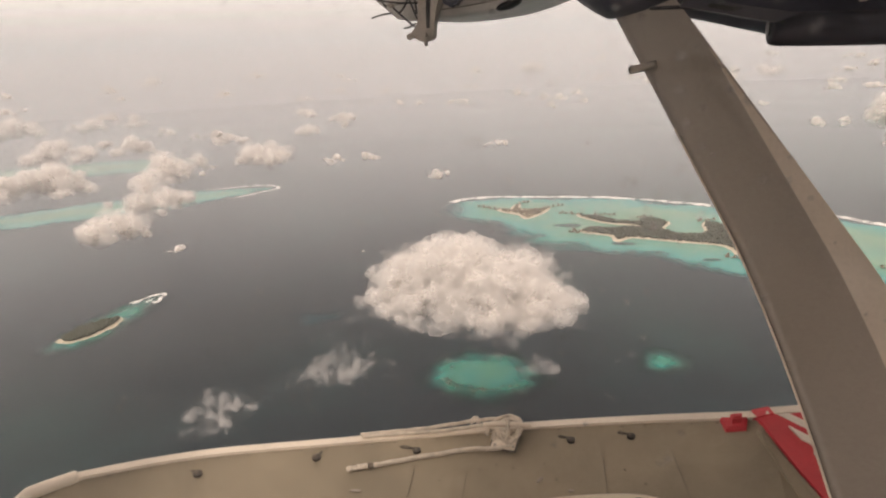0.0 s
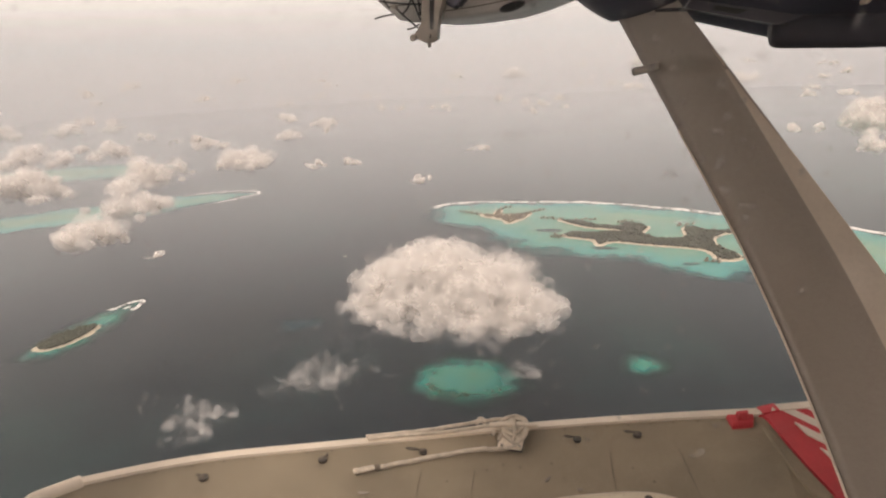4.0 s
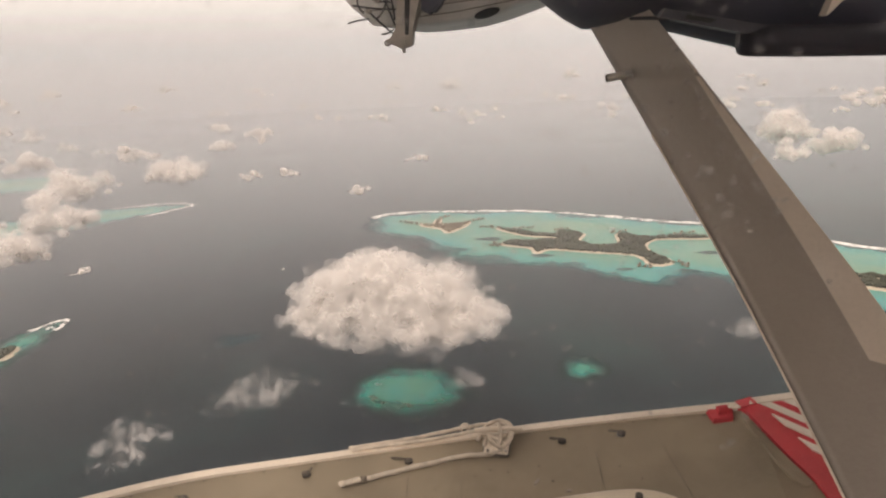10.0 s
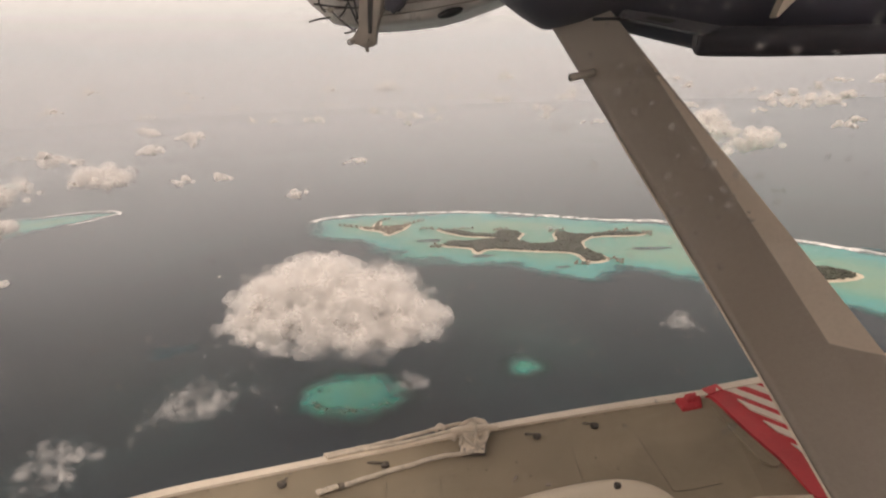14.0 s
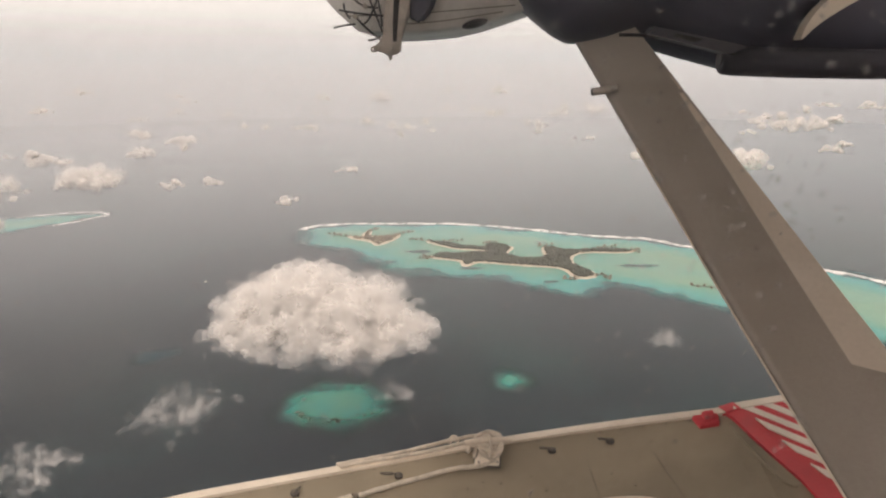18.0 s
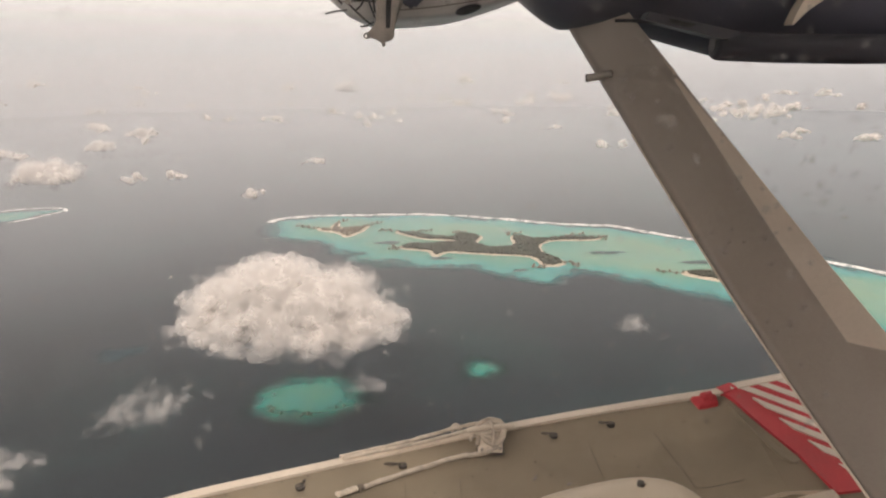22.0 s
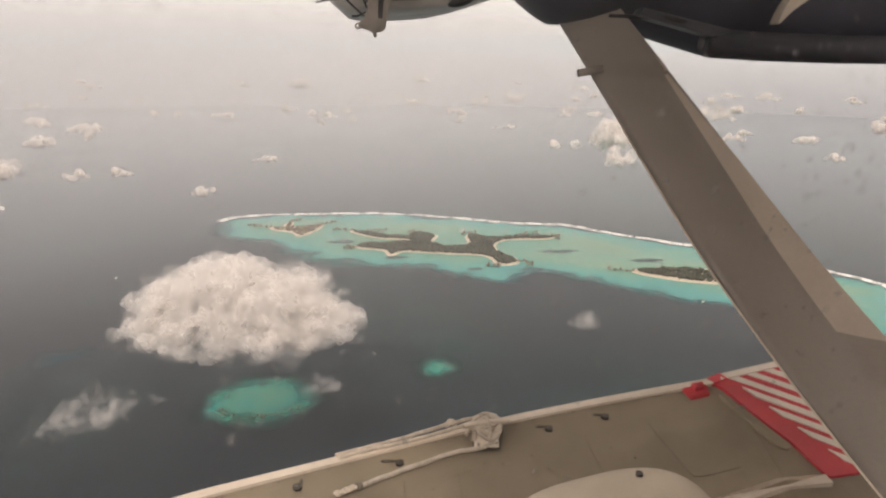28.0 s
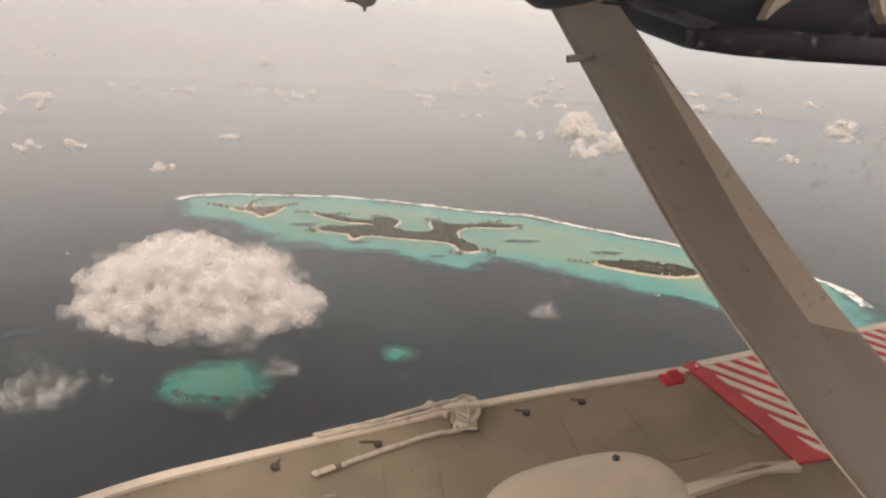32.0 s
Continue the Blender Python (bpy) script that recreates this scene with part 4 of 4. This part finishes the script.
def strut_ring(z, grow=0.0):
    """One section: nearly flat near face, blunt leading edge, rounded back."""
    (lx, ly), (cx, cy), (rx, ry) = strut_lines(z)
    if cx > rx - 0.012:
        cx, cy = rx - 0.012, ry + 0.002
    pts = []
    for k in range(8):
        u = k / 7
        pts.append((lx + (cx - lx) * u, ly + (cy - ly) * u - 0.010 * math.sin(math.pi * u) - grow))
    for k in range(1, 7):
        u = k / 6
        pts.append((cx + (rx - cx) * u + 0.004 * math.sin(math.pi * u), cy + (ry - cy) * u - 0.010 * math.sin(math.pi * u) - grow))
    wx = rx - lx
    pts += [(rx - 0.01, ry + 0.04), (rx - 0.25 * wx, ry + 0.14), (lx + 0.4 * wx, ly + 0.08), (lx + 0.03, ly + 0.02)]
    d = max(0.0, -z - 0.65)
    s = 1 - 0.36 * d * d / (d + 0.3)
    return [(0.01 + (a - 0.01) * s, b * s, H + z * s) for a, b in pts]


def strut_part(name, za, zb, mat, n=70):
    V, F, m = [], [], 18
    for i in range(n + 1):
        V += strut_ring(za + (zb - za) * i / n)
    for i in range(n):
        for k in range(m):
            k2 = (k + 1) % m
            F.append((m * i + k, m * i + k2, m * i + m + k2, m * i + m + k))
    F += [tuple(range(m)), tuple(range(n * m, n * m + m))[::-1]]
    return part(name, mesh_of(name, V, F, mat), st)


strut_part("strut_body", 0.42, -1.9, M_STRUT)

# sunlight painted as a paler face, crease to leading edge, pointed above, cut off below
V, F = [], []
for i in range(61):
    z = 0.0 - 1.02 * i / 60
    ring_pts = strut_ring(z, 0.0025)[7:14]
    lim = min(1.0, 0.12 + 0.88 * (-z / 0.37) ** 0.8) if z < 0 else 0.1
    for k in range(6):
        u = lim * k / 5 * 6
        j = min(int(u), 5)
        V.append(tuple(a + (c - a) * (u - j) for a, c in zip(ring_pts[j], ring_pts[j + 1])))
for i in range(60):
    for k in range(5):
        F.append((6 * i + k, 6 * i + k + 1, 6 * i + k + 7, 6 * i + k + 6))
part("lit_face", mesh_of("lit_face", V, F, M_STRUT_LIT), st, "paler face painted for sunlight by the leading edge")
# highlight on the trailing edge, made as a thin cream bead
edge = [strut_ring(-0.3 - 0.1 * k)[0] for k in range(15)]
part("edge_highlight", tube("edge_highlight", edge, 0.0035, M_RIM, 8), st, "thin pale bead for the light on the trailing edge")
peg = part("peg", tube("peg", spline([(0.642, 2.795, H - 0.055), (0.62, 2.80, H - 0.060), (0.59, 2.81, H - 0.067), (0.550, 2.83, H - 0.074)], 5), 0.016, M_METAL, 14), st, "short metal tube")
part("peg_tip", tube("peg_tip", [(0.550, 2.83, H - 0.074), (0.544, 2.834, H - 0.075)], 0.017, M_DARK, 14), peg)

# ---- wing, nacelle and bracket ----
wing = tagged(new("wing"), "pale grey aircraft wing underside above the float", "wing")
V, F = [], []
K, YW = 1.055, 2.94
prof = [(-0.62, 0.34), (-0.545, 0.255), (-0.455, 0.178), (-0.40, 0.168), (-0.30, 0.168), (-0.2, 0.172), (-0.03, 0.186), (0.11, 0.216), (0.26, 0.262), (0.55, 0.36)]
for j, y in enumerate((YW, YW + 0.04, YW + 0.5, YW + 1.2)):
    for x, z in prof:
        V.append((x * K, y, H + z * K + (0.012 if j == 0 else 0) + 0.02 * (j > 1) * (y - YW)))
m = len(prof)
for j in range(3):
    for k in range(m - 1):
        F.append((j * m + k, j * m + k + 1, (j + 1) * m + k + 1, (j + 1) * m + k))
b0 = len(V)
V += [(x * K, YW, H + 0.5) for x, z in prof]
for k in range(m - 1):
    F.append((k, b0 + k, b0 + k + 1, k + 1))
part("flap_panel", mesh_of("flap_panel", V, F, M_WING), wing)
part("wing_skin", slab("wing_skin", (2.5, 7.6, 0.14), M_WING, 0.05, 3), wing).matrix_basis = pose(0.62, 2.8, H + 0.78)
bm = bmesh.new()
bmesh.ops.create_uvsphere(bm, u_segments=20, v_segments=10, radius=1)
part("blister", bm_mesh("blister", bm, M_PIPE), wing, "dark oval blister").matrix_basis = pose(0.037, YW - 0.01, H + 0.214, 0, -14, 0) @ Matrix.Diagonal((0.058, 0.04, 0.019, 1))
for p in ([(-0.5, 0.235), (-0.2, 0.245), (0.2, 0.275)], [(-0.3, 0.2), (-0.1, 0.215), (0.15, 0.25)]):
    part("seam", tube("seam", spline([(x * K, YW - 0.001, H + z * K) for x, z in p], 6), 0.002, M_SEAM, 6), wing)

hb = tagged(new("flap_bracket"), "weathered metal flap hinge bracket hanging below the wing with thin rods", "bracket")


def plate(name, o, y0, y1, mat, bev=0.005):
    bm = bmesh.new()
    a = [bm.verts.new((x * K, y0, H + z * K)) for x, z in o]
    b = [bm.verts.new((x * K, y1, H + z * K)) for x, z in o]
    bm.faces.new(a)
    bm.faces.new(b[::-1])
    for i in range(len(a)):
        j = (i + 1) % len(a)
        bm.faces.new((a[i], b[i], b[j], a[j]))
    bmesh.ops.bevel(bm, geom=bm.edges[:], offset=bev, segments=2, affect='EDGES')
    return bm_mesh(name, bm, mat, False)


part("arm", plate("arm", [(-0.335, 0.36), (-0.332, 0.25), (-0.338, 0.155), (-0.355, 0.128), (-0.384, 0.108), (-0.378, 0.096), (-0.342, 0.092), (-0.330, 0.076), (-0.300, 0.078), (-0.274, 0.088), (-0.268, 0.112), (-0.272, 0.14), (-0.25, 0.19), (-0.225, 0.24), (-0.225, 0.36)], YW - 0.06, YW - 0.02, M_METAL), hb)
part("web", plate("web", [(-0.29, 0.36), (-0.30, 0.2), (-0.302, 0.13), (-0.285, 0.13), (-0.262, 0.2), (-0.25, 0.36)], YW - 0.075, YW - 0.05, M_PIPE, 0.003), hb, "dark inner web")
part("dark_fairing", plate("dark_fairing", [(-0.24, 0.36), (-0.24, 0.235), (-0.215, 0.21), (-0.185, 0.205), (-0.14, 0.25), (-0.10, 0.36)], YW - 0.07, YW + 0.02, M_NAVY, 0.012), hb, "dark rounded fairing")
for p in ([(-0.52, 0.255), (-0.43, 0.24), (-0.34, 0.232)], [(-0.545, 0.186), (-0.50, 0.196), (-0.455, 0.2)], [(-0.45, 0.225), (-0.41, 0.185), (-0.345, 0.13)], [(-0.405, 0.138), (-0.38, 0.14), (-0.35, 0.155)],
          [(-0.40, 0.31), (-0.375, 0.25), (-0.345, 0.17)], [(-0.5, 0.28), (-0.495, 0.25), (-0.475, 0.222)], [(-0.42, 0.2), (-0.395, 0.225), (-0.36, 0.30)], [(-0.36, 0.30), (-0.35, 0.24), (-0.345, 0.19)], [(-0.46, 0.30), (-0.42, 0.27), (-0.36, 0.262)]):
    part("rod", tube("rod", spline([(x * K, YW - 0.05, H + z * K) for x, z in p], 4), 0.0042, M_PIPE, 8), hb)
part("stub", tube("stub", [(-0.318 * K, YW - 0.04, H + 0.09 * K), (-0.314 * K, YW - 0.04, H + 0.060 * K)], [0.010, 0.007], M_METAL, 10), hb)
part("lug", tube("lug", spline([(-0.378 * K, YW - 0.055, H + 0.112 * K), (-0.392 * K, YW - 0.055, H + 0.104 * K), (-0.384 * K, YW - 0.055, H + 0.092 * K), (-0.368 * K, YW - 0.055, H + 0.098 * K)], 5, True) + [(-0.378 * K, YW - 0.055, H + 0.112 * K)], 0.004, M_METAL, 8), hb, "small ring lug")
part("flange", plate("flange", [(-0.262, 0.36), (-0.278, 0.2), (-0.288, 0.095), (-0.272, 0.098), (-0.256, 0.2), (-0.22, 0.30), (-0.21, 0.36)], YW - 0.085, YW - 0.062, M_METAL, 0.003), hb, "grey side flange")
for x, z in ((-0.45, 0.228), (-0.41, 0.268), (-0.31, 0.105), (-0.37, 0.103)):
    part("bolt", tube("bolt", [(x * K, YW - 0.085, H + z * K), (x * K, YW - 0.04, H + z * K)], 0.010, M_METAL, 10), hb)

nc = tagged(new("engine_nacelle"), "glossy navy blue engine nacelle with a cream swoosh and exhaust stub", "nacelle")
ZB = ([0.15, 0.24, 0.341, 0.437, 0.58, 0.72, 0.862, 1.008, 1.2, 1.45, 1.8, 2.4, 3.2], [0.42, 0.28, 0.198, 0.132, 0.128, 0.130, 0.094, 0.054, 0.004, -0.014, -0.02, -0.012, 0.02])
V, F, m = [], [], 17
for i in range(61):
    x = 0.15 + 3.0 * i / 60
    zb = float(np.interp(x, *ZB))
    for k in range(m):
        a = math.pi * k / (m - 1)
        cy = 3.0
        V.append((x, cy - 0.36 * math.cos(a), H + 0.72 - (0.72 - zb) * math.sin(a) ** 0.55))
for i in range(60):
    for k in range(m - 1):
        F.append((m * i + k, m * i + k + 1, m * i + m + k + 1, m * i + m + k))
F += [tuple(range(m)), tuple(range(60 * m, 61 * m))[::-1]]
part("cowling", mesh_of("cowling", V, F, M_NAVY), nc)
ex = part("exhaust_stub", tube("exhaust_stub", [(x, 2.67, H + z) for x, z in ((1.012, 0.052), (1.016, 0.052), (1.03, 0.052), (1.06, 0.050), (1.15, 0.046), (1.3, 0.040), (1.6, 0.034), (2.2, 0.034))], [0.040, 0.050, 0.056, 0.058, 0.058, 0.058, 0.058, 0.058], M_SOOT, 28), nc, "sooty exhaust stub")
part("outlet", tube("outlet", [(1.014, 2.668, H + 0.058), (1.008, 2.668, H + 0.058)], 0.030, M_PIPE, 16), ex)
part("lower_lip", tube("lower_lip", spline([(0.60, 2.66, H + 0.15), (0.75, 2.63, H + 0.142), (0.9, 2.62, H + 0.11), (1.05, 2.62, H + 0.075)], 8), 0.007, M_PIPE, 10), nc, "dark lower seam")
for line in ([(1.29, 0.128), (1.33, 0.19), (1.39, 0.245), (1.46, 0.29), (1.56, 0.33)], [(1.86, 0.15), (1.825, 0.19), (1.80, 0.245), (1.785, 0.30), (1.78, 0.36)]):
    sw = spline(line, 6)
    V, F = [], []
    for i, p in enumerate(sw):
        u = i / (len(sw) - 1)
        w = 0.003 + 0.032 * math.sin(math.pi * min(1, u * 0.7))
        for s2 in (-1, 1):
            x, z = p[0] + s2 * w * 0.75, p[1] - s2 * w * 0.6
            V += [(x, 2.60, H + z), (x, 2.66, H + z)]
    for i in range(len(sw) - 1):
        for a, b in ((0, 2), (2, 3), (3, 1), (1, 0)):
            F.append((4 * i + a, 4 * i + b, 4 * i + 4 + b, 4 * i + 4 + a))
    part("swoosh", mesh_of("swoosh", V, F, M_RIM, False), nc, "cream painted swoosh")
lp = part("lower_panel", mesh_of("lower_panel", [(0.70, 2.60, H + 0.148), (1.02, 2.60, H + 0.074), (1.10, 2.60, H + 0.10), (0.72, 2.60, H + 0.178), (0.70, 2.68, H + 0.148), (1.02, 2.68, H + 0.074), (1.10, 2.68, H + 0.10), (0.72, 2.68, H + 0.178)],
          [(0, 1, 2, 3), (7, 6, 5, 4), (0, 4, 5, 1), (1, 5, 6, 2), (2, 6, 7, 3), (3, 7, 4, 0)], M_GREY, False), nc, "grey access panel under the nacelle")
part("vent", mesh_of("vent", [(0.79, 2.597, H + 0.138), (0.88, 2.597, H + 0.117), (0.91, 2.597, H + 0.130), (0.80, 2.597, H + 0.152), (0.79, 2.61, H + 0.138), (0.88, 2.61, H + 0.117), (0.91, 2.61, H + 0.130), (0.80, 2.61, H + 0.152)],
     [(0, 1, 2, 3), (0, 4, 5, 1), (1, 5, 6, 2), (2, 6, 7, 3), (3, 7, 4, 0)], M_PIPE, False), lp, "dark vent slot")

# the cabin: the fuselage side with its long window, and the wall behind the eye
tagged(new("wall_cabin", slab("wall_cabin", (9, 0.1, 2.6), M_WALL, 0.02, 2)), "plain off-white cabin wall", "wall", kind="structure").matrix_basis = pose(0, -1.1, H - 0.3)
bm = bmesh.new()
for x0, x1, z0, z1 in ((-4.0, -1.25, -1.13, 0.70), (1.12, 5.0, -1.13, 0.70), (-1.25, 1.12, 0.42, 0.70)):
    bmesh.ops.create_cube(bm, size=1, matrix=Matrix.Translation(((x0 + x1) / 2, 1.09, H + (z0 + z1) / 2)) @ Matrix.Diagonal((x1 - x0, 0.06, z1 - z0, 1)))
tagged(new("wall_side", bm_mesh("wall_side", bm, M_WALL, False)), "white painted cabin side with a long window opening", "wall", kind="structure")

# ---- boats ----
def boat(x, y, turn, length, label):
    root = tagged(new("boat"), label, "boat", "boats off the reef")
    root.matrix_basis = pose(x, y, 0.1, 0, 0, turn)
    V, F = [], []
    for i in range(9):
        u = i / 8
        w = length * 0.14 * min(1, 2.2 * (1 - u)) ** 0.6
        V += [((u - 0.5) * length, -w, 0.75), ((u - 0.5) * length, -w * 0.55, -0.3), ((u - 0.5) * length, w * 0.55, -0.3), ((u - 0.5) * length, w, 0.75)]
    for i in range(8):
        for k in range(3):
            F.append((4 * i + k, 4 * i + k + 1, 4 * i + k + 5, 4 * i + k + 4))
        F.append((4 * i + 3, 4 * i, 4 * i + 4, 4 * i + 7))
    F.append((0, 3, 2, 1))
    part("hull", mesh_of("hull", V, F, M_WHITE, False), root)
    part("cabin", slab("cabin", (length * 0.36, length * 0.2, 1.1), M_WHITE, 0.15, 2), root).location = (-0.04 * length, 0, 1.2)
    return root


boat(430, 745, 20, 5.0, "small white motor boat on dark water")
boat(-372, 905, 65, 5.0, "small white boat far out on open water")

# ---- water spots on the cabin window ----
def spot_material():
    m, n, l, b = nodes_of("dried_water_spot")
    n.remove(b)
    at = n.new("ShaderNodeAttribute")
    at.attribute_name = "shoal"
    mr = n.new("ShaderNodeMapRange")
    mr.interpolation_type = 'SMOOTHSTEP'
    mr.inputs["To Max"].default_value = 0.2
    l.new(at.outputs["Fac"], mr.inputs["Value"])
    d = n.new("ShaderNodeBsdfTranslucent")
    d.inputs["Color"].default_value = (0.97, 0.95, 0.93, 1)
    d2 = n.new("ShaderNodeBsdfDiffuse")
    d2.inputs["Color"].default_value = (0.6, 0.57, 0.54, 1)
    mx = n.new("ShaderNodeMixShader")
    mx.inputs[0].default_value = 0.16
    l.new(d.outputs[0], mx.inputs[1])
    l.new(d2.outputs[0], mx.inputs[2])
    tp = n.new("ShaderNodeBsdfTransparent")
    m2 = n.new("ShaderNodeMixShader")
    l.new(mr.outputs[0], m2.inputs[0])
    l.new(tp.outputs[0], m2.inputs[1])
    l.new(mx.outputs[0], m2.inputs[2])
    l.new(m2.outputs[0], n["Material Output"].inputs["Surface"])
    return m


M_SPOT = spot_material()
# veiling glare put into the pane as a faint pale layer, lifts the darks
M_VEIL = thin_haze("pane_veil", -10.0, -9.0, 0.035)


def spot_mesh(seed):
    rnd = random.Random(seed)
    V, A, F = [(0, -0.0006, 0)], [1.0], []
    for j, (q, a) in enumerate(((0.3, 0.8), (0.65, 0.32), (1.0, 0.0))):
        for k in range(14):
            t = 2 * math.pi * k / 14
            w = q * (1 + 0.25 * noise.noise(Vector((math.cos(t), math.sin(t), seed * 3.3))))
            V.append((w * math.cos(t), -0.0006 * (1 - q), w * math.sin(t) * 1.15))
            A.append(a)
    for k in range(14):
        k2 = (k + 1) % 14
        F.append((0, 1 + k, 1 + k2))
        for j in range(2):
            F.append((1 + 14 * j + k, 15 + 14 * j + k, 15 + 14 * j + k2, 1 + 14 * j + k2))
    me = mesh_of("spot", V, F, M_SPOT)
    at = me.attributes.new("shoal", 'FLOAT', 'POINT')
    at.data.foreach_set("value", A)
    return me


SPOTS = [spot_mesh(k) for k in range(5)]
win = tagged(new("cabin_window"), "dried water spots on the clear cabin window", "window")
rnd = random.Random(41)
for k in range(360):
    if k % 4 == 0:
        x, z = rnd.gauss(0.45, 0.16), rnd.gauss(-0.08, 0.12)
    elif k % 4 == 1:
        x, z = rnd.uniform(-0.7, 0.6), rnd.uniform(-0.72, -0.2)
    else:
        x, z = rnd.uniform(-0.95, 1.05), 0.16 - abs(rnd.gauss(0, 0.46))
    r = rnd.choice((0.005, 0.007, 0.008, 0.009, 0.010, 0.012)) * rnd.uniform(0.8, 1.25)
    if z < -0.75:
        continue
    part("spot", SPOTS[k % 5], win).matrix_basis = pose(x, 1.10 - 0.02 * x * x, H + z, 0, rnd.uniform(0, 360), 0) @ Matrix.Diagonal((r, 1, r, 1))

V, F = [], []
for i in range(41):
    x = -1.24 + 0.0588 * i
    V += [(x, 1.106 - 0.02 * x * x, H - 1.12), (x, 1.106 - 0.02 * x * x, H + 0.41)]
for i in range(40):
    F.append((2 * i, 2 * i + 2, 2 * i + 3, 2 * i + 1))
part("pane", mesh_of("pane", V, F, M_VEIL), win, "clear acrylic pane with a faint pale veil for glare")
